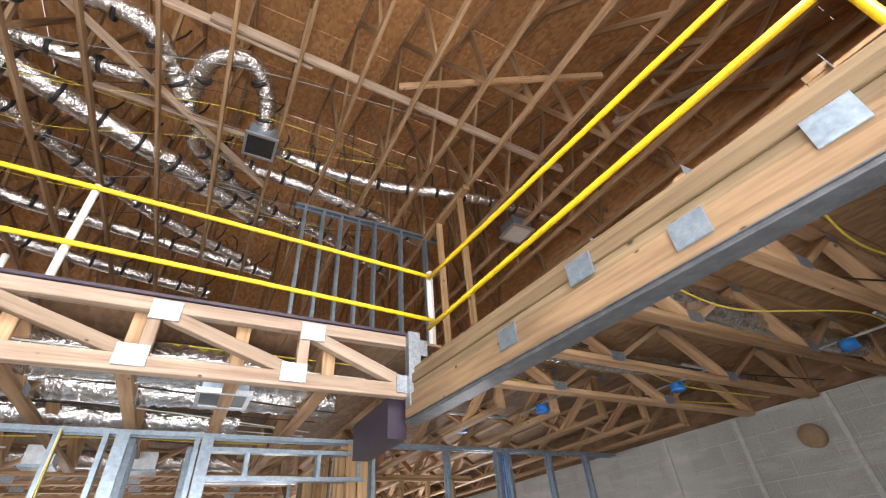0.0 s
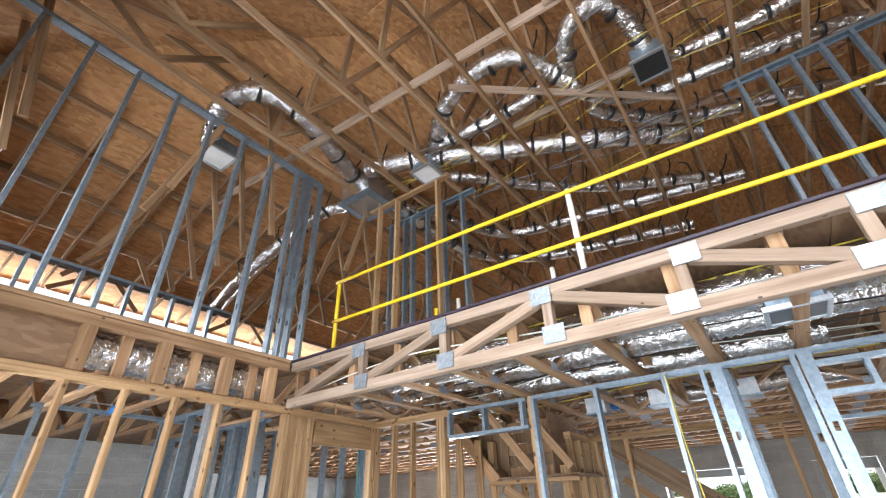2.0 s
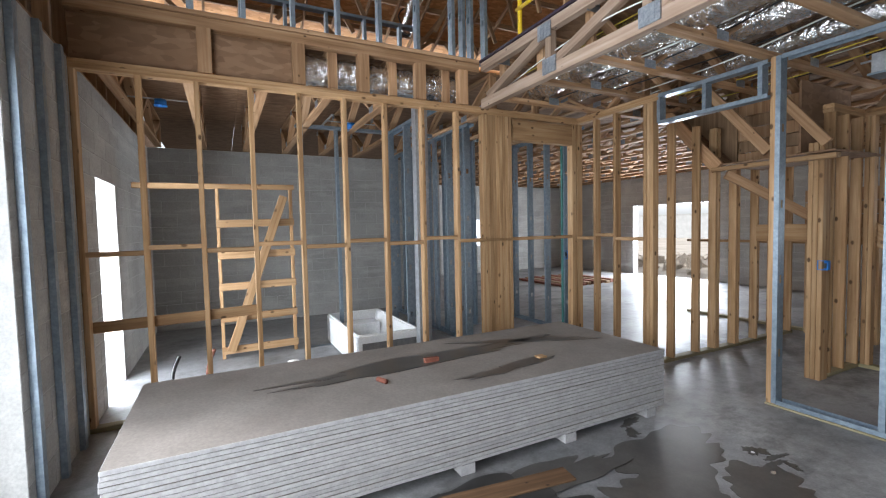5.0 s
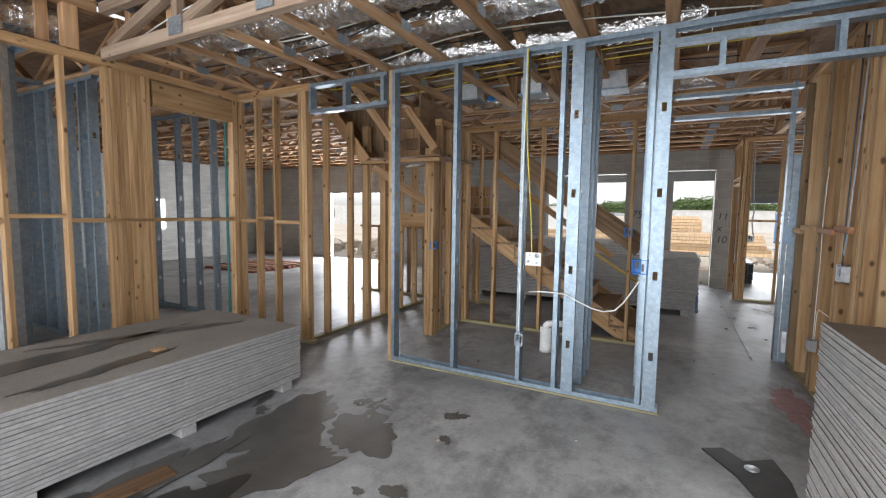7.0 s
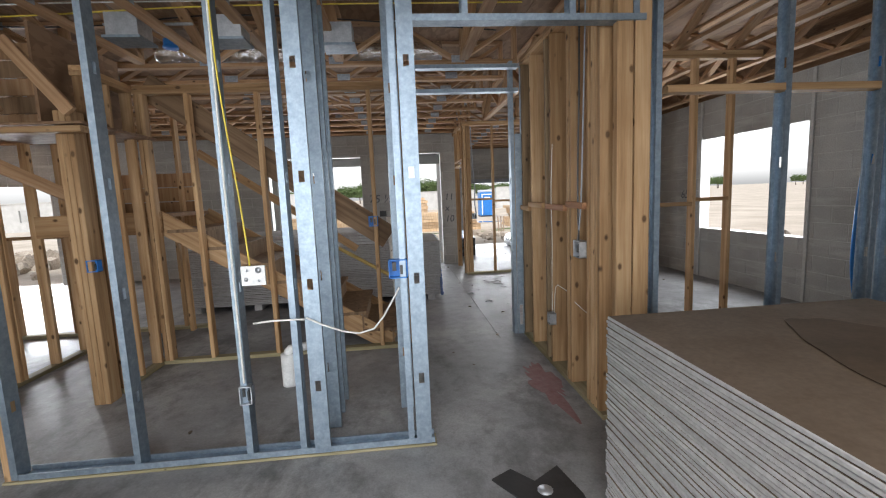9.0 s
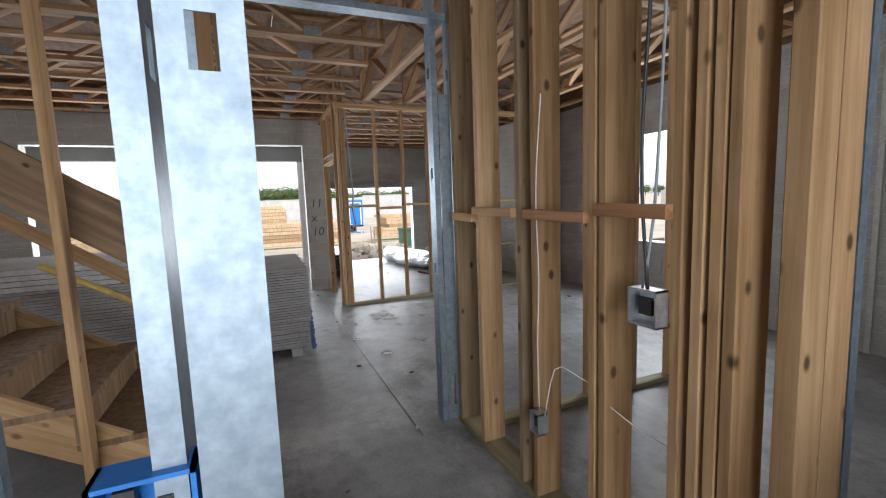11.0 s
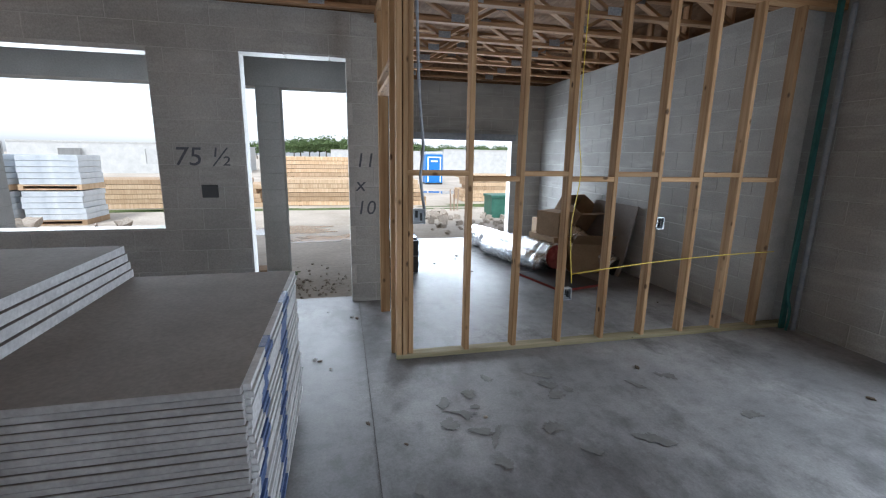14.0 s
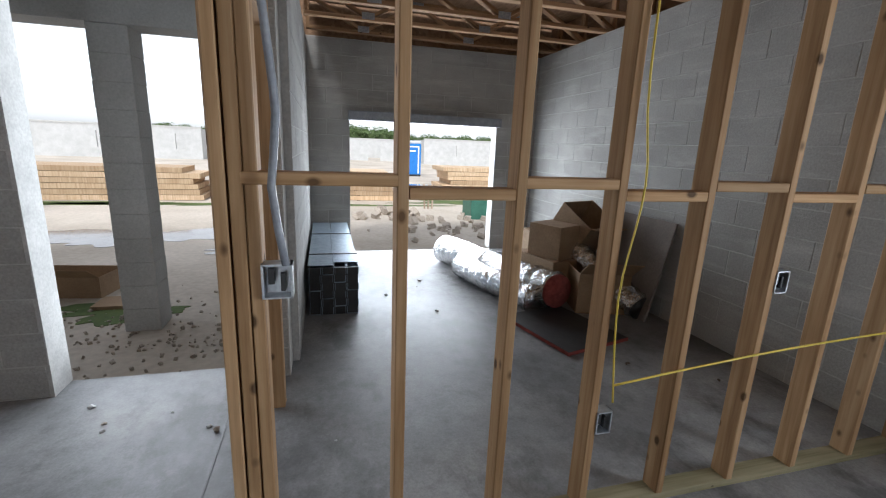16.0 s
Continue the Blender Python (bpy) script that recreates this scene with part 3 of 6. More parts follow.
for x, s in ((-1.365, 1), (-0.70, 1), (-0.07, 1), (0.24, 1), (0.885, 1)):
    steel("stud", (x, 4.67, 0.02), (x, 4.67, 2.838), 0.092, (0, s, 0), m)
# wide studs that turn their faces to the room
for x, y in ((0.335, 4.615), (0.945, 4.615), (0.36, 4.9), (0.36, 5.1), (0.36, 5.3)):
    steel("face_stud", (x, y, 0.02), (x, y, 2.838), 0.092, (1, 0, 0), m)
for z in (2.48, 2.70):
    steel("header_track", (0.99, 4.67, z), (2.34, 4.67, z), 0.092, (0, 1, 0), m, False)
for x in (1.30, 1.92, 2.30):
    steel("cripple", (x, 4.67, 2.50), (x, 4.67, 2.70), 0.088, (0, 1, 0), m, False)

# closet: back wall along the stairs, posts
wood_wall("wall_closet_back", "x", 6.47, -1.5, 0.80, [-1.46, -1.42, -1.03, -0.41, 0.19, 0.62], "pine stud wall on a green treated sill beside the stairs", z1=2.62)
p = empty("closet_post", -1.52, 5.68, 0, "built-up pine post of three studs", "post", kind="structure")
for k in range(3):
    board("ply", (-1.58 + 0.042 * k, 5.68, 0), (-1.58 + 0.042 * k, 5.68, 2.25), 0.04, 0.14, (1, 0, 0), STUD, p)
p = empty("hall_end_post", 0.81, 6.06, 0, "flat pine stud standing at the closet corner", "post", kind="structure")
board("stud", (0.825, 6.06, 0), (0.835, 6.06, 2.84), 0.089, 0.038, (0.85, 0.5, 0), STUD, p)
p = empty("closet_side_stud", 0.85, 5.14, 0, "galvanised steel stud at the closet side", "post", kind="structure")
steel("stud", (0.85, 5.14, 0), (0.85, 5.14, 2.838), 0.092, (1, 0.08, 0), p)
p = empty("hall_end_pack", 0.9, 6.55, 0, "pine stud beside a galvanised steel stud", "post", kind="structure")
board("stud", (0.908, 6.576, 0), (0.908, 6.576, 2.84), 0.091, 0.04, (1, -0.1, 0), STUD, p)
steel("steel_stud", (0.832, 6.49, 0), (0.832, 6.49, 2.84), 0.14, (0, 1, 0), p)
for z in (2.52, 2.75):
    steel("header_track", (1.0, 6.55, z), (2.1, 6.55, z), 0.092, (0, 1, 0), p, False)

# east side of the passage: plumbing wall of wide studs
w = wood_wall("wall_passage_east", "y", 2.20, 4.72, 6.56, [4.79, 4.835, 4.89, 4.955, 5.26, 5.315, 5.69, 6.22], "pine stud wall of wide studs beside the passage", depth=0.14, jitter=0.006)
for y in (5.81, 6.53):
    board("stud", (2.20, y, 0.038), (2.203, y + 0.004, CEIL - 0.076), 0.038, 0.14, (0, 1, 0), WEATHERED, w, "dark weathered pine stud")
for y0, y1, z, mt in ((6.24, 6.51, 1.362, STUD), (5.83, 6.235, 1.398, STUD), (5.325, 5.73, 1.388, REDPINE), (4.97, 5.275, 1.412, REDPINE)):
    board("edge_block", (2.117, y0, z), (2.117, y1, z + 0.006), 0.045, 0.036, (0, 0, 1), mt, w, "pine block across the stud edges")
# steel end of that wall: an open stud, a plain cover strip and a second stud
steel("end_stud", (2.036, 6.652, 0.0), (2.036, 6.652, 2.84), 0.092, (0, -1, 0), w)
steel("end_stud", (2.16, 6.652, 0.0), (2.16, 6.652, 2.84), 0.092, (0, -1, 0), w)
boxes("cover_strip", [(2.076, 6.599, 0.32, 2.150, 6.603, 2.12), (2.076, 6.599, 0.0, 2.150, 6.603, 0.10), (2.076, 6.599, 0.10, 2.095, 6.603, 0.32), (2.132, 6.599, 0.10, 2.150, 6.603, 0.32)], STEEL, w)
board("corner_ply", (2.335, 4.67, 0), (2.335, 4.67, CEIL), 0.10, 0.06, (1, 0, 0), STUD, w)
board("corner_ply", (2.225, 4.67, 0), (2.225, 4.67, CEIL), 0.10, 0.06, (1, 0, 0), STUD, w)
# wall of the pantry, right of the passage
w = steel_wall("wall_pantry", "x", 4.70, 2.45, 5.8, [2.46, 3.30, 3.95, 4.10, 4.7, 5.3], "galvanised steel stud wall with a pine header", z1=2.84)
board("header_plate", (2.5, 4.70, 2.10), (4.0, 4.70, 2.10), 0.089, 0.045, (0, 1, 0), STUD, w)
wood_wall("wall_pantry_back", "x", 6.42, 2.3, 4.6, [2.7, 3.1, 3.5, 3.9, 4.3], "open pine stud wall", row=1.35)

# garage stud wall
gs = [2.635 + 0.398 * k for k in range(8)]
w = wood_wall("wall_garage", "x", 10.30, 2.08, 5.83, gs + [2.10, 2.145], "open pine stud wall between room and garage", row=1.40, jitter=0.012)
board("corner_stud", (2.19, 10.31, 0.04), (2.19, 10.31, CEIL - 0.08), 0.038, 0.089, (1, 0, 0), STUD, w)
w = wood_wall("wall_garage_door", "y", 2.10, 10.36, 11.71, [10.40, 11.36, 11.40], "pine framed doorway beside the garage wall", bottom=False)
for z in (2.08, 2.18):
    board("door_header", (2.10, 10.42, z), (2.10, 11.38, z), 0.089, 0.038, (1, 0, 0), STUD, w)
board("cripple", (2.10, 10.9, 2.2), (2.10, 10.9, 2.77), 0.038, 0.089, (0, 1, 0), STUD, w)

# ---- floor trusses ----
def floor_truss(length, material, plates=True, depth=0.43):
    """An open-web floor truss along +x from the origin."""
    t = empty("floor_truss", 0, 0, 0, "open-web pine floor truss with steel nail plates", "floor truss", "floor trusses")
    board("top_chord", (0, 0, depth - 0.019), (length, 0, depth - 0.019), 0.089, 0.038, (0, 1, 0), material, t)
    board("bottom_chord", (0, 0, 0.019), (length, 0, 0.019), 0.089, 0.038, (0, 1, 0), material, t)
    n = max(2, int(round(length / 0.62)))
    s = length / n
    for k in range(n):
        a, b = (0.04, depth - 0.04) if k % 2 else (depth - 0.04, 0.04)
        board("web", (k * s + 0.02, 0, a), ((k + 1) * s - 0.02, 0, b), 0.089, 0.036, (0, 1, 0), material, t)
        if plates:
            z = 0.045 if k % 2 else depth - 0.045
            boxes("nail_plate", [(k * s - 0.07, -0.0475, z - 0.035, k * s + 0.07, -0.0455, z + 0.035)], PLATE, t)
    for x in (0.02, length - 0.02):
        board("end_post", (x, 0, 0.04), (x, 0, depth - 0.04), 0.038, 0.089, (1, 0, 0), material, t)
    return t


def truss_row(length, poses, material=None):
    first = floor_truss(length, material or TRUSSWOOD)
    first.matrix_basis = poses[0]
    for q in poses[1:]:
        copy_thing(first, q)


truss_row(3.3, [pose(x, 3.30, CEIL, 0, 0, 90) for x in (-3.3, -2.69, -2.08, -1.47, -0.86, -0.25, 0.36, 0.97, 1.58)])
truss_row(4.9, [pose(-2.75, 6.75 + 0.61 * k, CEIL) for k in range(9)])
truss_row(3.2, [pose(2.62, -0.25 + 0.61 * k, CEIL - 0.03) for k in range(6)])
truss_row(6.9, [pose(x, 3.35, CEIL, 0, 0, 90) for x in (2.5, 3.11, 3.72, 4.33, 4.94, 5.55)])
truss_row(3.4, [pose(2.22, 10.6 + 0.61 * k, CEIL) for k in range(8)])
truss_row(8.9, [pose(-11.7, 4.9 + 0.61 * k, CEIL) for k in range(12)])
truss_row(3.7, [pose(-7.4, -0.2 + 0.61 * k, CEIL) for k in range(8)])

# girder truss at the edge of the upper floor
GY, GX0, GX1 = 3.19, -3.55, 2.27
g = empty("girder_truss", -0.6, GY, CEIL, "weathered pine girder truss with bright steel nail plates", "girder truss")
for dy in (0.0,):
    board("top_chord", (GX0, GY + 0.045, DECK - 0.045), (GX1, GY + 0.045, DECK - 0.045), 0.089, 0.075, (0, 0, 1), PALEWOOD, g)
    board("bottom_chord", (GX0, GY + 0.045, CEIL + 0.015), (GX1, GY + 0.045, CEIL + 0.015), 0.10, 0.075, (0, 0, 1), PALEWOOD, g)
gj = [-3.5, -2.46, -1.47, -0.50, 0.44, 1.37, 2.2]
for x in gj[1:-1]:
    board("upright", (x, GY + 0.045, CEIL + 0.05), (x, GY + 0.045, DECK - 0.07), 0.075, 0.07, (1, 0, 0), PALEWOOD, g)
for i, (a, b) in enumerate(zip(gj, gj[1:])):
    lo, hi = CEIL + 0.07, DECK - 0.10
    z0, z1 = (lo, hi) if i < 3 else (hi, lo)
    board("diagonal", (a + 0.06, GY + 0.045, z0), (b - 0.06, GY + 0.045, z1), 0.085, 0.07, (0, 0, 1), PALEWOOD, g)
for i, x in enumerate(gj[1:]):
    dx = 0.05 if i > 2 else -0.03
    for z, o in ((DECK - 0.085, dx), (CEIL + 0.055, -dx)):
        ribs = [(x + o - 0.084 + 0.021 * k, GY - 0.0065 - 0.002 * (k % 2), z - 0.065, x + o - 0.084 + 0.021 * (k + 1), GY + 0.004, z + 0.065) for k in range(8)]
        boxes("nail_plate", ribs, PLATE, g)
boxes("edge_membrane", [(GX0, GY - 0.012, DECK + 0.001, GX1, GY + 0.02, DECK + 0.022)], PURPLE, g)

# laminated beam along the right of the tall room
b = empty("laminated_beam", 2.36, 1.3, CEIL - 0.12, "heavy laminated timber beam bolted from plies with steel plates", "beam", kind="structure")


def beam_x(y):
    """The room face of the beam, which runs a little askew."""
    return 2.155 + 0.079 * (3.24 - y)


for z, hgt, off in ((2.745, 0.17, 0.0), (2.868, 0.07, 0.022), (2.94, 0.07, 0.008), (3.005, 0.055, 0.03)):
    board("ply", (beam_x(3.24) + 0.06 + off, 3.24, z), (beam_x(SOUTH) + 0.06 + off, SOUTH, z), hgt, 0.12, (0, 0, 1), LVL if hgt > 0.1 else WEATHERED, b)
for z, hgt, off in ((2.645, 0.022, 0.0), (2.658, 0.006, -0.010)):
    board("bottom_strip", (beam_x(3.24) + 0.06 + off, 3.24, z), (beam_x(SOUTH) + 0.06 + off, SOUTH, z), hgt, 0.13, (0, 0, 1), DARKSTEEL, b)
for y, z in ((2.03, 2.80), (1.45, 2.91), (0.92, 2.78), (0.39, 2.84)):
    board("nail_plate", (beam_x(y + 0.075) - 0.004, y + 0.075, z), (beam_x(y - 0.075) - 0.004, y - 0.075, z), 0.125, 0.012, (0, 0, 1), STEEL, b)
boxes("steel_hanger", [(2.15, 3.14, 2.74, 2.25, 3.21, 3.32)], PLATE, b)
boxes("steel_beam_end", [(2.05, 3.32, 2.55, 2.2, 4.1, 2.84)], PURPLE, b)

# subfloor of the upper storey: panels in one sheet
def panels(name, x0, y0, x1, y1, z, t, material, label, lx=2.44, ly=1.22, gap=0.003, lift=None, category="ceiling"):
    bs, j = [], 0
    y = y0
    while y < y1 - 0.01:
        x = x0 - (1.22 if j % 2 else 0)
        while x < x1 - 0.01:
            a, c = max(x, x0), min(x + lx, x1)
            if c - a > 0.02:
                bs.append((a + gap, y + gap, z, c - gap, min(y + ly, y1) - gap, z + t))
            x += lx
        y += ly
        j += 1
    ob = boxes(name, bs, material)
    return tagged(ob, label, category, kind="structure")


panels("ceiling_subfloor", -3.6, 3.24, 2.2, 11.9, DECK - 0.03, 0.022, PLY, "brown panel subfloor above open floor trusses")
panels("ceiling_subfloor_rail", 2.72, SOUTH, 6.05, 3.24, DECK - 0.03, 0.022, SUBOSB, "brown panel subfloor above open floor trusses")
panels("ceiling_subfloor_east", 2.2, 3.24, 6.05, 15.3, DECK - 0.03, 0.022, PLY, "brown panel subfloor above open floor trusses")
panels("ceiling_subfloor_west", -12.0, SOUTH, -3.75, 11.9, DECK - 0.03, 0.022, PLY, "brown panel subfloor above open floor trusses")

# band above the west wall and upper steel stud wall
b = empty("rim_band", -3.6, 1.4, CEIL, "dark plywood rim band with truss ends", "rim band", kind="structure")
boxes("band", [(-3.69, SOUTH, CEIL + 0.004, -3.66, 1.25, DECK - 0.09)], PLY, b)
board("cap", (-3.63, SOUTH, DECK - 0.045), (-3.63, 3.2, DECK - 0.045), 0.09, 0.09, (0, 0, 1), TRUSSWOOD, b)
board("cap_plate", (-3.63, SOUTH, DECK + 0.022), (-3.63, 3.2, DECK + 0.022), 0.12, 0.038, (1, 0, 0), TRUSSWOOD, b)
for y in (0.55, 1.3, 1.9, 2.5, 3.0):
    board("truss_end", (-3.62, y, CEIL + 0.0), (-3.62, y, DECK - 0.09), 0.11, 0.09, (0, 1, 0), TRUSSWOOD, b)
steel_wall("wall_upper_west", "y", -3.63, -0.5, 3.3, [3.28 - 0.4064 * k for k in range(9)] + [3.0, 3.1], "tall galvanised steel stud wall of the upper storey", z0=DECK + 0.045, z1=UPCEIL)
# upper south wall: dark studs, sheathing, a window; unseen wide gap added for light
bs = []
for z0, z1, x0, x1 in ((CEIL, 3.57, -7, 6), (5.25, 6.2, -7, 6), (3.57, 5.25, -7, -4.45), (4.75, 5.25, -4.45, -3.8), (3.57, 5.25, -3.8, -1.6), (3.57, 5.25, 2.8, 6)):
    bs.append((x0, -0.55, z0, x1, -0.47, z1))
tagged(boxes("wall_upper_south", bs, PLY), "brown sheathed upper rear wall", "wall", kind="structure")
wood_wall("wall_upper_south_studs", "x", -0.41, -7, 6, [-7 + 0.4064 * k for k in range(32) if not (-4.5 < -7 + 0.4064 * k < -3.75 or -1.6 < -7 + 0.4064 * k < 2.8)], "dark pine studs of the upper rear wall", z0=CEIL, z1=UPCEIL, material=ROOFWOOD)
wrap = boxes("window_wrap", [(-4.46, -0.62, 3.57, -4.36, -0.46, 4.2)], TEAL)
tagged(wrap, "teal house wrap at an upper window opening", "window wrap", kind="structure")

# ---- roof ----
RIDGE_Y, PITCH, EAVE_Z = 5.6, 0.417, 6.02


def roof_z(y):
    return EAVE_Z + PITCH * ((y + 0.6) if y < RIDGE_Y else (2 * RIDGE_Y - y + 0.6))


def hip_z(x):
    return 5.10 + PITCH * (x + 7.6)


def slope_panels(name, pieces, material, label):
    """Sloped sheathing panels, each a thin slab, in one mesh."""
    v, f = [], []
    for quad in pieces:
        k = len(v)
        nrm = (Vector(quad[1]) - Vector(quad[0])).cross(Vector(quad[3]) - Vector(quad[0])).normalized() * 0.012
        if nrm.z < 0:
            nrm = -nrm
        v += [tuple(q) for q in quad] + [tuple(Vector(q) + nrm) for q in quad]
        f += [(k, k + 1, k + 2, k + 3), (k + 4, k + 7, k + 6, k + 5)] + [(k + i, k + 4 + i, k + 4 + (i + 1) % 4, k + (i + 1) % 4) for i in range(4)]
    me = bpy.data.meshes.new(name)
    me.from_pydata(v, [], f)
    me.materials.append(material)
    return tagged(new(name, me), label, "roof deck", kind="structure")


pieces = []
for side in (0, 1):
    for i in range(6):
        ya, yb = (-0.9 + 1.1 * i, -0.9 + 1.1 * (i + 1) - 0.006) if side == 0 else (RIDGE_Y + 1.1 * i + 0.1, RIDGE_Y + 1.1 * (i + 1) + 0.094)
        if side == 0:
            yb = min(yb, RIDGE_Y + 0.1)
        x = -7.6 - (1.22 if i % 2 else 0)
        while x < 8:
            a, c = max(x, -8), x + 2.436
            # keep below the hip on the west
            za, zb = roof_z(ya), roof_z(yb)
            a = max(a, -7.6 + (min(za, zb) - 5.10) / PITCH - 1.2)
            if c - a > 0.1:
                pieces.append([(a, ya, za), (c, ya, za), (c, yb, zb), (a, yb, zb)])
            x += 2.44
for i in range(10):
    xa, xb = -7.9 + 1.0 * i, -7.9 + 1.0 * (i + 1) - 0.006
    y = -0.9 - (1.22 if i % 2 else 0)
    while y < 12:
        a, c = max(y, -0.9), min(y + 2.436, 12.1)
        lo = -0.6 + (hip_z(xb) - EAVE_Z) / PITCH
        a2, c2 = max(a, lo - 1.2), min(c, 2 * RIDGE_Y + 0.6 - (hip_z(xb) - EAVE_Z) / PITCH + 1.2)
        if c2 - a2 > 0.1:
            pieces.append([(xa, a2, hip_z(xa)), (xb, a2, hip_z(xb)), (xb, c2, hip_z(xb)), (xa, c2, hip_z(xa))])
        y += 2.44
gable = [(-0.55, DECK), (11.75, DECK), (11.75, roof_z(11.75)), (RIDGE_Y, roof_z(RIDGE_Y)), (-0.55, roof_z(-0.55))]
bm = bmesh.new()
vs = [[bm.verts.new((x, y, z)) for y, z in gable] for x in (6.0, 6.08)]
bm.faces.new(vs[0])
bm.faces.new(vs[1][::-1])
for k in range(5):
    bm.faces.new((vs[0][k], vs[0][(k + 1) % 5], vs[1][(k + 1) % 5], vs[1][k]))
bmesh.ops.recalc_face_normals(bm, faces=bm.faces)
tagged(part("wall_upper_east", bm, OSB, None), "strand board sheathed gable end wall", "wall", kind="structure")
slope_panels("ceiling_roof_deck", pieces, OSB, "orange-brown strand board roof sheathing between trusses")


def roof_truss(x, tall):
    """A trussed rafter in the plane of x, along y."""
    t = empty("roof_truss", x, 0, UPCEIL, "thin pine roof truss below the strand board deck", "roof truss", "roof trusses")
    y0, y1 = -0.55, 11.7
    w, d = 0.038, 0.089
    board("bottom_chord", (x, y0, UPCEIL + 0.045), (x, y1, UPCEIL + 0.045), w, d, (1, 0, 0), ROOFWOOD, t)
    top = min(roof_z(RIDGE_Y), tall) - 0.06
    ya = -0.6 + (top + 0.06 - EAVE_Z) / PITCH
    yb = 2 * RIDGE_Y - ya
    board("top_chord", (x, y0, roof_z(y0) - 0.05), (x, ya, top), w, d, (1, 0, 0), ROOFWOOD, t)
    board("top_chord", (x, y1, roof_z(y1) - 0.05), (x, yb, top), w, d, (1, 0, 0), ROOFWOOD, t)
    if yb - ya > 0.3:
        board("flat_chord", (x, ya, top), (x, yb, top), w, d, (1, 0, 0), ROOFWOOD, t)
    ys = [0.9, 2.3, 3.7, 5.1, 6.6, 8.0, 9.4]
    zt = lambda y: min(roof_z(y) - 0.06, top)
    for k, y in enumerate(ys):
        y2 = y + (0.75 if k % 2 else -0.55)
        board("web", (x, y, UPCEIL + 0.06), (x, y2, zt(y2)), w, 0.07, (1, 0, 0), ROOFWOOD, t)
        y3 = y + (0.1 if k % 2 else 0.8)
        board("web", (x, y, UPCEIL + 0.06), (x, y3, zt(y3)), w, 0.07, (1, 0, 0), ROOFWOOD, t)
    return t


x = -3.35
while x < 5.9:
    roof_truss(x, hip_z(x))
    x += 0.61
for y0 in (0.0, 1.5, 3.0, 4.5):
    j_ = empty("jack_rafter", -6, y0, 5, "pine rafter running up the hip slope", "rafter", "jack rafters")
    for dy in (0.0, 0.5, 1.0):
        board("rafter", (-7.7, y0 + dy, hip_z(-7.7) - 0.11), (-4.6, y0 + dy, hip_z(-4.6) - 0.11), 0.038, 0.08, (0, 1, 0), ROOFWOOD, j_)
tagged(boxes("wall_knee_west", [(-7.75, SOUTH, DECK, -7.70, 11.5, 4.72)], PLY), "brown sheathed knee wall of the west wing", "wall", kind="structure")
# stepped hip members over the low west wing
k = 0
x = -7.3
while x < -3.6:
    t = empty("hip_truss", x, 0, hip_z(x) - 0.1, "pine hip truss chord under the sloping deck", "roof truss", "hip trusses")
    board("top_chord", (x, -0.6, hip_z(x) - 0.06), (x, 11.0, hip_z(x) - 0.06), 0.05, 0.089, (1, 0, 0), ROOFWOOD, t)
    for j in range(8):
        y = 0.3 + 1.2 * j
        board("web", (x, y, 4.78), (x + 0.02, y + (0.5 if j % 2 else -0.4), hip_z(x) - 0.08), 0.038, 0.07, (1, 0, 0), ROOFWOOD, t)
    x += 0.61
s = empty("strongback_brace", 0, 2.8, UPCEIL + 0.13, "long pale pine brace nailed across roof trusses", "brace")
board("board", (-6.3, 2.57, UPCEIL + 0.115), (1.05, 2.94, UPCEIL + 0.115), 0.038, 0.12, (0, 1, 0), PALEWOOD, s)
board("board", (0.1, 2.84, UPCEIL + 0.11), (4.4, 3.0, UPCEIL + 0.11), 0.038, 0.12, (0, 1, 0), PALEWOOD, s)

for y in (1.63, 2.22, 2.87, 3.52, 4.17):
    v_ = empty("jack_rafter", 5.4, y, 6.3, "pale pine rafter under the gable end deck", "rafter", "jack rafters")
    board("rafter", (4.72, y - 0.03, 6.30), (5.98, y + 0.09, 6.32), 0.038, 0.089, (0, 1, 0), TRUSSWOOD, v_)
v_ = empty("valley_brace", 5.2, 1.2, 6.26, "pale pine diagonal braces across the roof trusses", "brace")
board("board", (4.70, 2.25, 6.26), (5.97, 0.45, 6.26), 0.09, 0.038, (0, 0, 1), PALEWOOD, v_)
board("board", (2.0, 2.92, 6.24), (4.05, 1.79, 6.24), 0.038, 0.09, (0, 1, 0), TRUSSWOOD, v_)

# ---- guard rail ----
r = empty("guard_rail", -0.5, 3.50, DECK, "yellow pipe guard rail on white posts along the upper floor edge", "guard rail")
for x, z in ((-0.25, 4.31), (2.56, 4.20)):
    tube("post", [(x, 3.52, DECK), (x, 3.52, z)], 0.026, WHITEPOST, r, "white post sleeve")
tube("post", [(-3.27, 3.52, DECK), (-3.27, 3.52, 4.36)], 0.024, YELLOW, r)
tube("rail", [(-3.30, 3.50, 4.33), (-0.25, 3.48, 4.26), (2.56, 3.48, 4.13)], 0.020, YELLOW, r, step=0.4)
tube("rail", [(-3.30, 3.50, 3.81), (-0.25, 3.48, 3.75), (2.56, 3.48, 3.65)], 0.020, YELLOW, r, step=0.4)
r2 = empty("guard_rail", 2.6, 1.5, DECK, "yellow pipe guard rail beside the laminated beam", "guard rail")
tube("rail", [(2.53, 3.46, 4.10), (2.79, 0.1, 4.10)], 0.021, YELLOW, r2, step=0.5)
tube("rail", [(2.50, 3.46, 3.55), (2.64, 0.1, 3.55)], 0.021, YELLOW, r2, step=0.5)
tube("post", [(2.60, 3.56, DECK), (2.60, 3.56, 4.25)], 0.024, WHITEPOST, r2, "white post sleeve")
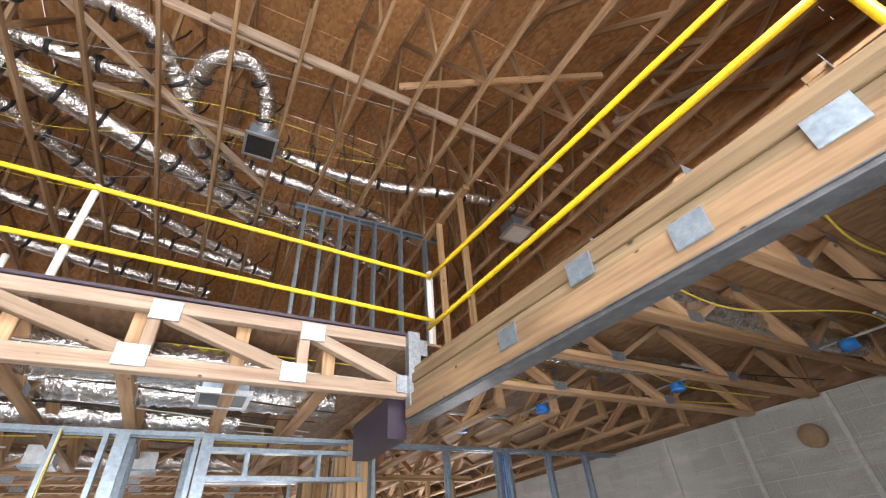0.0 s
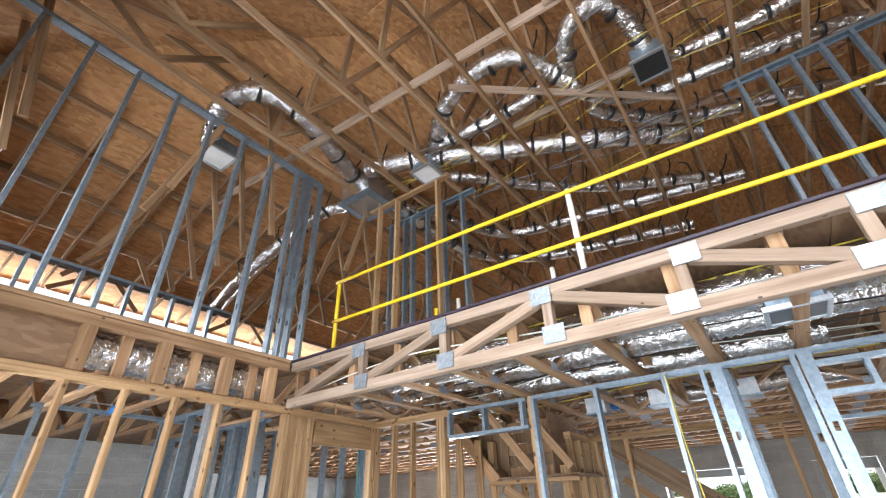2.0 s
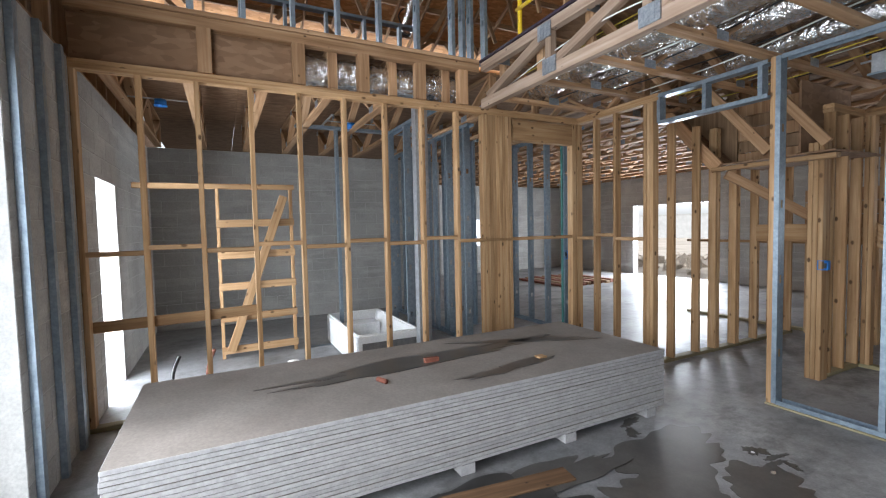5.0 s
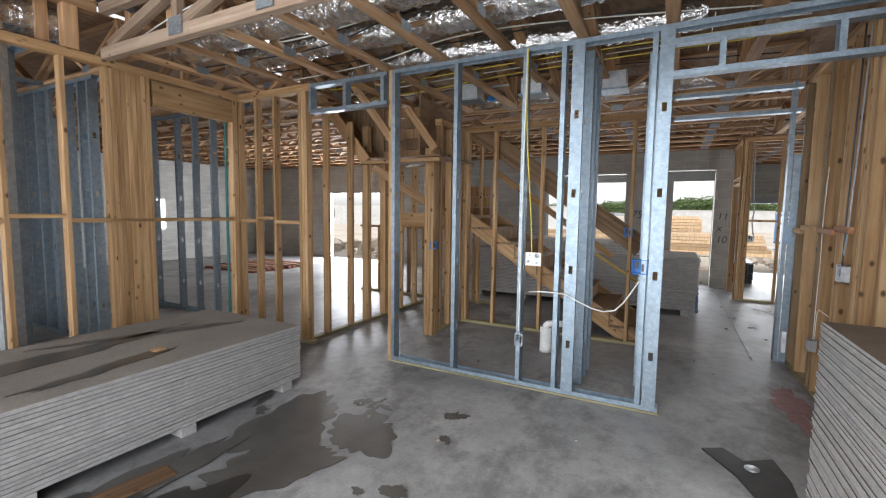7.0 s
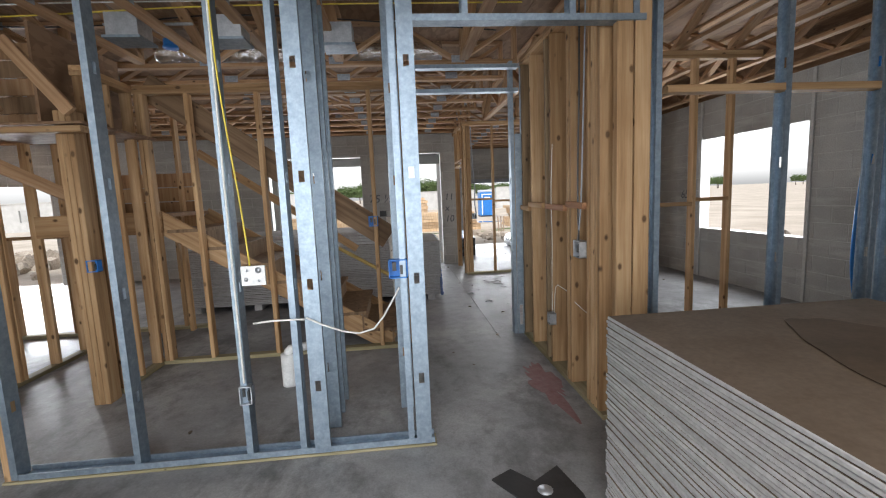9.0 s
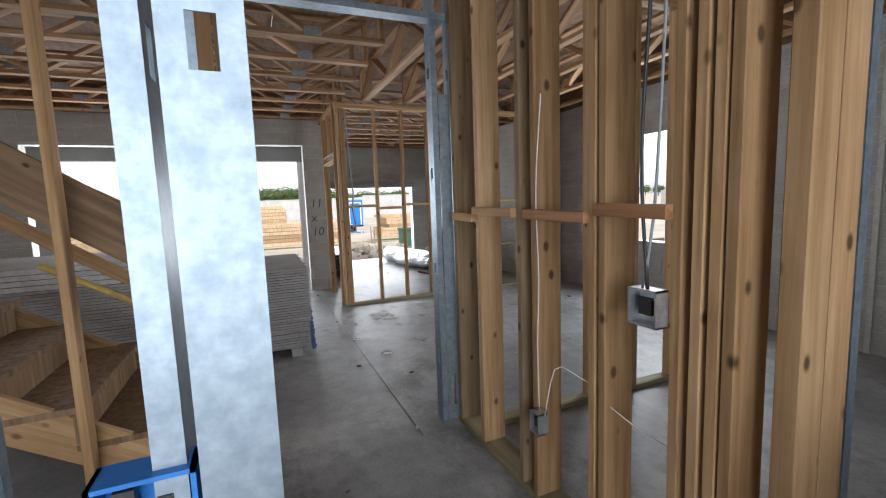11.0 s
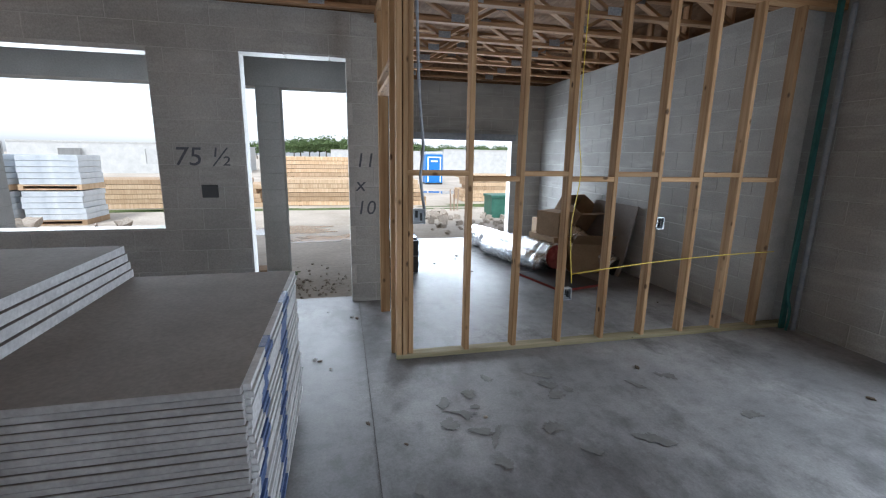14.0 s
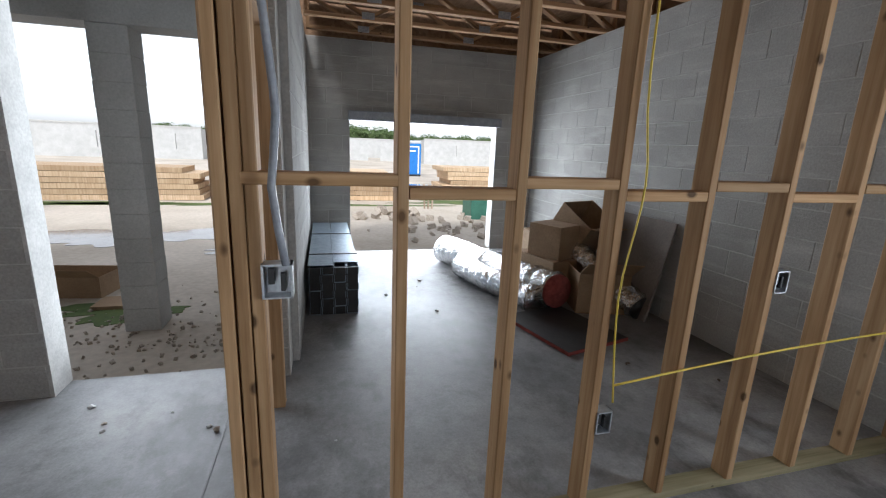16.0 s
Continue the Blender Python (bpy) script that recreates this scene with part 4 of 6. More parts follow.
tube("post", [(2.80, 0.12, DECK), (2.80, 0.12, 4.15)], 0.024, YELLOW, r2)
# ---- drywall stacks ----
def drywall_stack(name, x0, y0, x1, y1, base, count, label, seed, thick=0.0254, face=None):
    st = empty(name, (x0 + x1) / 2, (y0 + y1) / 2, 0, label, "drywall stack", "stacks of drywall")
    rnd = random.Random(seed)
    w, d = x1 - x0, y1 - y0
    c = 0.003
    bm = bmesh.new()
    bmesh.ops.create_cube(bm, size=1)
    bmesh.ops.scale(bm, vec=(w, d, thick - (0.0028 if thick > 0.02 else 0.0018)), verts=bm.verts)
    bmesh.ops.bevel(bm, geom=list(bm.edges), offset=c, segments=1, affect="EDGES")
    me = bpy.data.meshes.new("sheet")
    bm.to_mesh(me)
    bm.free()
    me.materials.append(BOARDEDGE)
    me.materials.append(face or BOARDFACE)
    for p in me.polygons:
        if abs(p.normal.z) > 0.9:
            p.material_index = 1
    for k in range(count):
        m = pose((x0 + x1) / 2 + rnd.uniform(-0.004, 0.004), (y0 + y1) / 2 + rnd.uniform(-0.005, 0.005), base + thick * (k + 0.5), 0, 0, rnd.uniform(-0.05, 0.05))
        under(new("sheet", me), st, m)
    along_y = d > w
    n = 5
    for k in range(n):
        if along_y:
            y = y0 + 0.15 + (d - 0.3) * k / (n - 1)
            boxes("dunnage", [(x0 + 0.0, y - 0.05, 0, x1 - 0.0, y + 0.05, base - 0.001)], BOARDEDGE, st, "gypsum spacer strip")
        else:
            x = x0 + 0.15 + (w - 0.3) * k / (n - 1)
            boxes("dunnage", [(x - 0.05, y0, 0, x + 0.05, y1, base - 0.001)], BOARDEDGE, st, "gypsum spacer strip")
    return st


drywall_stack("drywall_stack", -2.95, 0.10, -1.73, 3.74, 0.065, 18, "low stack of grey drywall sheets with damp stains on top", 3)
drywall_stack("drywall_stack", 1.72, 0.17, 2.94, 3.83, 0.065, 58, "tall stack of drywall sheets with brown back paper", 5, 0.0159, BROWNFACE)
drywall_stack("drywall_stack", -2.20, 8.42, 1.41, 9.78, 0.08, 31, "tall stack of drywall sheets with blue printed end tape", 8)

# ---- upper storey: ducts, registers, partitions ----
def duct(pts, r, straps=True, label="crinkled silver foil flexible air duct", name="flexible_duct"):
    d = empty(name, *pts[0], label, "air duct", "flexible air ducts")
    tube("hose", pts, r, FOIL, d, ribs=0.035, step=0.035, seg=14)
    if straps:
        since = 0.3
        for a, b in zip(pts, pts[1:]):
            va, vb = Vector(a), Vector(b)
            n = (vb - va).length
            dirv = (vb - va) / n
            while since < n:
                m = va + dirv * since
                tube("strap_band", [m - dirv * 0.02, m + dirv * 0.02], r * 1.10, BLACK, d, step=0.04)
                lean = 0.10 * math.sin(9 * m.x + 5 * m.y)
                tube("strap", [(m.x - r, m.y, m.z + r * 0.3), (m.x + lean, m.y + lean, m.z + r + 0.16), (m.x + lean * 2, m.y + 0.04, m.z + r + 0.34)], 0.012, BLACK, d, "black hanger strap", seg=5, step=0.12)
                since += 0.42
            since -= n
    return d


Z = 6.15
duct([(-4.20, 1.92, 6.02), (-3.70, 1.74, 6.28), (-3.25, 1.92, 6.36), (-3.02, 2.38, 6.26), (-3.14, 3.05, 6.16), (-3.34, 3.78, 6.10)], 0.125)
duct([(-3.06, 3.62, Z), (-2.33, 3.91, Z), (-1.70, 4.25, Z), (-1.06, 4.62, Z), (-0.18, 5.09, Z), (1.01, 5.85, Z)], 0.135)
duct([(-2.08, 3.96, Z), (-1.52, 3.47, 6.24), (-0.94, 3.30, 6.3), (-0.45, 3.38, 6.26), (-0.23, 3.75, 6.2), (-0.06, 3.97, 6.12)], 0.11)
duct([(-0.06, 3.97, 6.15), (0.12, 3.45, 6.25), (0.47, 3.38, 6.32), (0.68, 3.65, 6.25), (0.77, 4.08, 6.05)], 0.10)
duct([(0.82, 4.2, 6.1), (1.07, 4.39, Z), (1.93, 4.44, Z), (2.71, 4.33, Z), (3.23, 4.19, Z), (3.98, 4.07, Z), (5.2, 4.0, Z)], 0.075)
duct([(-0.06, 4.0, 6.12), (0.05, 4.34, Z), (0.56, 4.74, Z), (1.43, 4.86, Z), (2.45, 5.06, Z), (3.43, 5.41, Z)], 0.08)
duct([(-2.0, 3.9, 6.14), (-1.82, 3.88, Z), (-1.08, 3.94, Z), (-0.34, 3.9, Z)], 0.085)
duct([(0.0, 4.5, Z), (0.16, 4.8, Z), (0.98, 5.49, Z), (2.11, 5.88, Z), (3.2, 6.4, Z)], 0.085)
duct([(-2.6, 4.1, Z), (-1.95, 4.71, Z), (-1.25, 5.5, Z), (-0.3, 6.3, Z), (1.0, 7.0, Z)], 0.085)
duct([(-3.6, 4.2, 6.1), (-4.2, 3.9, 6.1), (-4.9, 3.6, 5.6), (-5.7, 3.45, 5.1), (-6.4, 3.5, 4.8)], 0.10)
duct([(-3.3, 4.3, 6.1), (-2.9, 5.2, 6.1), (-2.2, 6.4, 6.1), (-0.6, 6.8, 6.12), (1.4, 7.2, 6.12)], 0.09)
duct([(-3.2, 4.4, 6.0), (-3.2, 5.4, 6.05), (-3.1, 6.6, 6.1), (-2.0, 7.6, 6.1), (0.5, 8.2, 6.1)], 0.10)


def register(x, y, z, w, material, label):
    g = empty("ceiling_register", x, y, z, label, "air register", "ceiling registers")
    h = w / 2
    boxes("boot", [(x - h, y - h, z + 0.02, x + h, y + h, z + 0.2)], STEEL, g)
    boxes("frame", [(x - h - 0.03, y - h - 0.03, z - 0.012, x + h + 0.03, y - h, z + 0.02), (x - h - 0.03, y + h, z - 0.012, x + h + 0.03, y + h + 0.03, z + 0.02),
                    (x - h - 0.03, y - h, z - 0.012, x - h, y + h, z + 0.02), (x + h, y - h, z - 0.012, x + h + 0.03, y + h, z + 0.02)], BOXSTEEL, g)
    boxes("cover", [(x - h, y - h, z - 0.002, x + h, y + h, z + 0.012)], material, g)


register(0.75, 4.12, 5.88, 0.30, BLACK, "black-faced ceiling register boot between roof trusses")
register(-2.23, 4.00, 5.88, 0.28, WHITE, "white-covered ceiling register boot between roof trusses")
register(-4.18, 2.02, 5.88, 0.34, WHITE, "white-covered ceiling register boot under the hip roof")
register(4.56, 4.29, 5.88, 0.34, WHITE, "white-covered ceiling register boot near the guard rail")
g = empty("air_plenum", -3.42, 4.02, 5.9, "bright sheet-metal air plenum box in the roof trusses", "air plenum")
boxes("box", [(-3.72, 3.76, 5.92, -3.14, 4.30, 6.25)], SHEETMETAL, g)
boxes("bottom_panel", [(-3.66, 3.82, 5.880, -3.20, 4.24, 5.893)], SHEETMETAL, g)
boxes("flange", [(-3.76, 3.72, 5.895, -3.10, 4.34, 5.917)], STEEL, g)

steel_wall("wall_upper_hall", "x", 4.95, 1.35, 3.6, [1.5, 1.75, 2.0, 2.25, 2.5, 2.9, 3.3], "galvanised steel stud partition upstairs", z0=DECK + 0.02, z1=UPCEIL)
wood_wall("wall_upper_rail_end", "y", 3.3, 3.7, 5.0, [3.9, 4.5], "pine stud partition upstairs", z0=DECK + 0.02, z1=UPCEIL)
steel_wall("wall_upper_left", "x", 4.7, -3.6, -1.9, [-3.5, -3.2, -3.05, -2.75, -2.45, -2.1], "galvanised steel stud partition upstairs", z0=DECK + 0.02, z1=UPCEIL)
wood_wall("wall_upper_left_posts", "x", 4.2, -3.5, -2.0, [-3.30, -2.95, -2.2], "pine studs upstairs", z0=DECK + 0.02, z1=UPCEIL, plates=1)
steel_wall("wall_upper_back", "x", 8.2, -3.4, 2.2, [-3.3 + 0.5 * k for k in range(11)], "galvanised steel stud partition far upstairs", z0=DECK + 0.02, z1=5.6)
steel_wall("wall_upper_mid", "x", 6.6, 0.2, 1.3, [0.3, 0.55, 0.95, 1.15], "short galvanised steel stud partition upstairs", z0=DECK + 0.02, z1=5.0)
steel_wall("wall_upper_far_left", "y", -5.2, 0.2, 3.2, [0.4 + 0.5 * k for k in range(6)], "low steel stud partition in the west wing attic", z0=DECK + 0.02, z1=4.3)
for x, y, z, m in ((-1.75, 3.9, 3.80, WHITEPOST), (-0.6, 3.75, 3.72, WHITEPOST), (-1.9, 3.7, 3.66, YELLOW)):
    st = empty("rail_post", x, y, DECK, "short guard rail post stub on the upper floor", "rail post")
    tube("stub", [(x, y, DECK), (x, y, z)], 0.022, m, st)
# brown timbers lying diagonal in the trusses
for p, q in (((-1.2, 3.1, 6.02), (0.9, 4.9, 6.02)), ((-0.9, 4.1, 6.03), (0.6, 4.15, 6.03))):
    b = empty("diagonal_brace", *p, "pale pine brace laid across the roof trusses", "brace")
    board("board", p, q, 0.09, 0.038, (0, 0, 1), PALEWOOD, b)

# ---- ducts and cables under the upper floor ----
duct([(-3.4, 3.85, 3.07), (-2.4, 3.72, 3.06), (-1.2, 3.78, 3.08), (0.2, 3.70, 3.06), (1.6, 3.75, 3.07)], 0.15, False)
duct([(-3.3, 4.35, 3.08), (-2.2, 4.28, 3.07), (-0.8, 4.34, 3.08), (0.6, 4.25, 3.06), (1.9, 4.3, 3.08)], 0.13, False)
duct([(-3.85, 0.9, 3.07), (-3.86, 1.6, 3.08), (-3.85, 2.3, 3.07), (-3.85, 3.0, 3.07)], 0.14, False)
duct([(2.6, 1.72, 3.08), (3.5, 1.62, 3.06), (4.6, 1.70, 3.07), (5.6, 1.6, 3.06)], 0.10, False)
duct([(2.6, 2.55, 3.07), (3.6, 2.62, 3.06), (4.8, 2.5, 3.07), (5.6, 2.55, 3.06)], 0.08, False)
duct([(-2.3, 5.2, 3.08), (-1.2, 5.0, 3.06), (0.2, 5.15, 3.07), (1.2, 5.1, 3.06)], 0.12, False)
duct([(-1.5, 7.0, 3.08), (0.2, 7.05, 3.07), (1.4, 7.0, 3.06)], 0.10, False)


def cable(pts, r, material, label, name="cable"):
    c = empty(name, *pts[0], label, "cable", "loose cables")
    tube("run", pts, r, material, c, seg=6, step=0.08)


rng = random.Random(41)
for k in range(16):
    y = 3.4 + 0.19 * k + rng.uniform(-0.05, 0.05)
    z = 2.93 + rng.uniform(0, 0.3)
    cable([(-3.4, y, z), (-1.9, y + rng.uniform(-0.25, 0.25), z + rng.uniform(-0.06, 0.06)), (-0.4, y + rng.uniform(-0.25, 0.25), z + rng.uniform(-0.07, 0.06)), (1.9, y + rng.uniform(-0.3, 0.3), z)],
          0.006, (WCABLE, YCABLE, WCABLE, BLACK)[k % 4], "thin electric cable strung through the floor trusses")
for k in range(8):
    y = 0.2 + 0.38 * k
    cable([(2.5, y, 2.96), (3.5, y + rng.uniform(-0.2, 0.2), 2.93), (4.6, y + rng.uniform(-0.2, 0.2), 2.95), (5.75, y + rng.uniform(-0.2, 0.2), 2.92)], 0.006, (YCABLE, BLACK)[k % 3 == 2], "thin electric cable strung through the floor trusses")
for k in range(16):
    y0 = 3.8 + rng.uniform(-0.4, 2.6)
    cable([(-3.0, y0, 6.03), (-1.5, y0 + rng.uniform(-0.4, 0.4), 6.0), (0.5, y0 + rng.uniform(-0.5, 0.5), 6.02), (2.5, y0 + rng.uniform(-0.5, 0.5), 6.0)], 0.004, (GCABLE, YCABLE, BLACK, BLACK)[k % 4], "thin electric cable laid over the roof trusses")


def ceiling_box(x, y, z):
    c = empty("ceiling_box", x, y, z, "round blue plastic ceiling box", "electric box", "blue electric boxes")
    tube("cup", [(x, y, z), (x, y, z + 0.06)], 0.055, BLUEBOX, c, seg=16)
    tube("rim", [(x, y, z - 0.008), (x, y, z + 0.004)], 0.062, BLUEBOX, c, seg=16)
    boxes("hanger_bar", [(x - 0.33, y - 0.33, z + 0.06, x + 0.33, y - 0.31, z + 0.075), (x - 0.01, y - 0.33, z + 0.06, x + 0.01, y + 0.33, z + 0.072)], BOXSTEEL, c, "steel hanger bar")


for x, y in ((3.6, 3.4), (4.4, 2.55), (3.2, 4.2), (4.9, 1.45), (-4.9, 0.1), (-5.2, 2.2), (-1.0, 6.2)):
    ceiling_box(x, y, CEIL + 0.02)

# flat square register below the girder
register(0.95, 3.75, CEIL + 0.01, 0.30, BLACK, "black-faced ceiling register in the floor trusses")
for x, y in ((-1.05, 5.7), (-0.35, 5.75), (0.45, 5.9)):
    fb = empty("fan_box", x, y, 2.74, "bright sheet-metal fan housing in the ceiling", "fan box", "fan housings")
    boxes("housing", [(x - 0.11, y - 0.10, 2.76, x + 0.11, y + 0.10, 2.92)], BOXSTEEL, fb)
    boxes("flange", [(x - 0.13, y - 0.12, 2.74, x + 0.13, y + 0.12, 2.758)], STEEL, fb)

# ---- stairs ----
st = empty("staircase", -0.4, 7.0, 0, "rough pine builders' staircase with notched stringers", "staircase")
RISE, RUN, X0 = 0.186, 0.30, 0.74
for y in (6.56, 7.62):
    board("stringer", (X0 - 0.03, y, 0.02), (-1.47, y, 1.40), 0.20, 0.038, (0, 0, 1), STUD, st)
for k in range(7):
    x = X0 - RUN * k
    boxes("riser", [(x - 0.02, 6.54, RISE * k + 0.005, x, 7.64, RISE * (k + 1) - 0.034)], LVL, st)
    boxes("tread", [(x - RUN - 0.02, 6.54, RISE * (k + 1) - 0.032, x + 0.025, 7.64, RISE * (k + 1))], LVL, st)
boxes("landing", [(-2.52, 6.54, 1.42, -1.42, 7.64, 1.46)], PLY, st)
board("guard_board", (0.74, 6.60, 1.12), (-1.46, 6.60, 2.66), 0.24, 0.038, (0, 0, 1), LVL, st)
board("brace", (-1.5, 7.66, 2.15), (0.3, 7.66, 0.9), 0.089, 0.03, (0, 0, 1), STUD, st)
for x in (-1.75, -2.1, -2.45):
    board("landing_stud", (x, 7.62, 0), (x, 7.62, 1.42), 0.038, 0.089, (1, 0, 0), STUD, st)
    board("knee_stud", (x, 7.7, 1.46), (x, 7.7, 2.75), 0.038, 0.089, (1, 0, 0), STUD, st)
board("landing_rail", (-2.5, 6.5, 1.38), (-1.4, 6.5, 1.38), 0.2, 0.038, (0, 0, 1), STUD, st)
gd = empty("stair_guard", 0.74, 7.38, 0, "paint-spattered white pipe post with short yellow stair rails", "guard rail")
tube("post", [(0.78, 7.43, 0.0), (0.75, 7.43, 0.66), (0.72, 7.43, 1.29)], 0.028, SPATTER, gd)
for z in (0.56, 1.19):
    tube("sleeve", [(0.779 - 0.045 * z, 7.43, z - 0.05), (0.775 - 0.045 * z, 7.43, z + 0.05)], 0.034, SPATTER, gd, "white rail sleeve")
    tube("rail", [(0.73, 7.43, z), (-0.25, 7.43, z + 0.60)], 0.022, RAILPAINT, gd)
# boarded underside of the upper flight
so = empty("stair_soffit", -2.7, 6.0, 2.2, "brown plywood boxed underside of the upper stair flight", "stair soffit")
board("sloped_panel", (-2.43, 6.02, 2.14), (-3.50, 6.02, 3.22), 0.98, 0.02, (0, 1, 0), PLY, so)
board("flat_panel", (-2.43, 6.02, 2.15), (-1.36, 6.02, 2.15), 0.98, 0.02, (0, 1, 0), PLY, so)
boxes("side_panel", [(-2.43, 6.52, 2.17, -1.64, 6.54, 2.85), (-1.66, 5.56, 2.17, -1.64, 6.52, 2.85)], PLY, so)
for k in range(5):
    boxes("front_plank", [(-2.42 + 0.01 * (k % 2), 5.94, 2.165 + 0.135 * k, -1.68, 5.96, 2.29 + 0.135 * k)], (TRUSSWOOD, LVL)[k % 2], so)
bm = bmesh.new()
tri = [(-2.43, 2.17), (-2.43, 2.86), (-3.10, 2.86)]
vs = [[bm.verts.new((x, y, z)) for x, z in tri] for y in (5.94, 5.96)]
bm.faces.new(vs[0])
bm.faces.new(vs[1][::-1])
for k in range(3):
    bm.faces.new((vs[0][k], vs[0][(k + 1) % 3], vs[1][(k + 1) % 3], vs[1][k]))
bmesh.ops.recalc_face_normals(bm, faces=bm.faces)
part("gusset", bm, LVL, so)
board("edge_rafter", (-2.40, 5.53, 2.12), (-3.25, 5.53, 3.10), 0.14, 0.038, (0, 0, 1), TRUSSWOOD, so)
board("edge_rafter", (-1.90, 5.53, 2.22), (-2.62, 5.53, 3.10), 0.10, 0.038, (0, 0, 1), TRUSSWOOD, so)
board("edge_rafter", (-1.42, 5.53, 2.22), (-1.80, 5.53, 2.72), 0.089, 0.038, (0, 0, 1), TRUSSWOOD, so)
board("edge_plate", (-2.45, 5.53, 2.10), (-1.34, 5.53, 2.10), 0.045, 0.089, (0, 0, 1), STUD, so)
board("under_brace", (-2.35, 5.60, 2.05), (-1.75, 6.45, 1.45), 0.10, 0.038, (0, 0, 1), TRUSSWOOD, so)
for k in range(4):
    boxes("board", [(-2.55, 7.74, 1.25 + 0.17 * k, -1.6, 7.76, 1.41 + 0.17 * k)], (STUD, TRUSSWOOD)[k % 2], so)
wood_wall("wall_stair_back", "x", 7.72, -4.2, -1.6, [-4.1 + 0.32 * k for k in range(8)], "pine stud wall behind the stairs", z1=1.24, plates=1)
wood_wall("wall_stair_closet", "y", -1.53, 5.8, 6.5, [5.84, 6.1, 6.4], "pine stud wall beside the stairs", z1=2.62)

# ---- closet details ----
def steel_box(x, y, z, face, w=0.10, h=0.10, material=None, name="junction_box", label="square galvanised steel junction box", cat="electric box"):
    """A wall box with a recess; face: the way it opens, as (dx, dy)."""
    e = empty(name, x, y, z, label, cat)
    mt = material or BOXSTEEL
    dx, dy = face
    d = 0.05
    if dy:
        bs = [(x - w / 2, y, z - h / 2, x - w / 2 + 0.006, y - dy * d, z + h / 2), (x + w / 2 - 0.006, y, z - h / 2, x + w / 2, y - dy * d, z + h / 2),
              (x - w / 2, y, z - h / 2, x + w / 2, y - dy * d, z - h / 2 + 0.006), (x - w / 2, y, z + h / 2 - 0.006, x + w / 2, y - dy * d, z + h / 2),
              (x - w / 2, y - dy * d, z - h / 2, x + w / 2, y - dy * (d + 0.004), z + h / 2)]
    else:
        bs = [(x, y - w / 2, z - h / 2, x - dx * d, y - w / 2 + 0.006, z + h / 2), (x, y + w / 2 - 0.006, z - h / 2, x - dx * d, y + w / 2, z + h / 2),
              (x, y - w / 2, z - h / 2, x - dx * d, y + w / 2, z - h / 2 + 0.006), (x, y - w / 2, z + h / 2 - 0.006, x - dx * d, y + w / 2, z + h / 2),
              (x - dx * d, y - w / 2, z - h / 2, x - dx * (d + 0.004), y + w / 2, z + h / 2)]
    bs = [(min(b[0], b[3]), min(b[1], b[4]), b[2], max(b[0], b[3]), max(b[1], b[4]), b[5]) for b in bs]
    boxes("shell", bs, mt, e)
    if dy:
        boxes("wire_tangle", [(x - w * 0.3, y - dy * 0.03, z - h * 0.1, x - w * 0.1, y - dy * 0.012, z + h * 0.35), (x + w * 0.1, y - dy * 0.035, z - h * 0.3, x + w * 0.25, y - dy * 0.01, z + h * 0.2)], BLACK, e, "coiled wires")
    else:
        boxes("wire_tangle", [(min(x - dx * 0.03, x - dx * 0.012), y - w * 0.25, z - h * 0.2, max(x - dx * 0.03, x - dx * 0.012), y + w * 0.2, z + h * 0.25)], BLACK, e, "coiled wires")
    return e


pl = empty("cover_plate", 0.03, 4.60, 1.12, "white metal cover plate with round knockouts", "electric box")
boxes("plate", [(-0.035, 4.605, 1.065, 0.095, 4.618, 1.175)], WHITE, pl)
for x, z, r in ((0.06, 1.15, 0.018), (-0.01, 1.10, 0.012), (0.0, 1.15, 0.008), (0.06, 1.09, 0.008)):
    tube("knockout", [(x, 4.604, z), (x, 4.606, z)], r, BOXSTEEL, pl)
steel_box(0.84, 4.61, 1.11, (0, -1), 0.11, 0.11, BLUEBOX, "outlet_box", "square blue plastic outlet box with wires")
steel_box(-1.47, 5.60, 1.10, (0, -1), 0.08, 0.09, BLUEBOX, "outlet_box", "square blue plastic outlet box on a stud")
steel_box(-4.18, 4.95, 1.10, (0, -1), 0.10, 0.12, BLUEBOX, "outlet_box", "square blue plastic outlet box on a steel stud")
steel_box(0.60, 6.41, 1.30, (0, -1), 0.09, 0.10, BLUEBOX, "outlet_box", "square blue plastic outlet box beside the stairs")
steel_box(-0.075, 4.60, 0.42, (0, -1), 0.07, 0.11)
steel_box(2.085, 5.04, 1.11, (-1, 0), 0.11, 0.12, None, "switch_box", "square steel switch box with dark wires on a stud")
steel_box(2.085, 5.635, 0.44, (-1, 0), 0.07, 0.10)
cable([(2.12, 5.06, 2.8), (2.11, 5.04, 2.2), (2.11, 5.07, 1.6), (2.10, 5.03, 1.17)], 0.006, BLACK, "black cable dropping into the switch box")
cable([(2.13, 4.98, 2.8), (2.12, 5.0, 2.0), (2.11, 5.02, 1.4), (2.10, 5.05, 1.17)], 0.005, GCABLE, "grey cable dropping into the switch box")
cable([(2.122, 5.61, 1.9), (2.124, 5.655, 1.5), (2.124, 5.64, 1.1), (2.124, 5.655, 0.8), (2.12, 5.64, 0.49)], 0.0026, WCABLE, "thin white cable stapled down a pine stud")
cable([(2.12, 5.60, 0.48), (2.10, 5.50, 0.74), (2.11, 5.40, 0.76), (2.18, 5.30, 0.70)], 0.0026, WCABLE, "thin white cable looped between pine studs")
cable([(2.14, 5.28, 0.70), (2.20, 5.15, 0.62), (2.24, 4.98, 0.60)], 0.0026, WCABLE, "thin white cable looped between pine studs")
cable([(0.0, 4.62, 0.84), (0.12, 4.58, 0.86), (0.30, 4.57, 0.86)], 0.006, WCABLE, "white electric cable between steel studs")
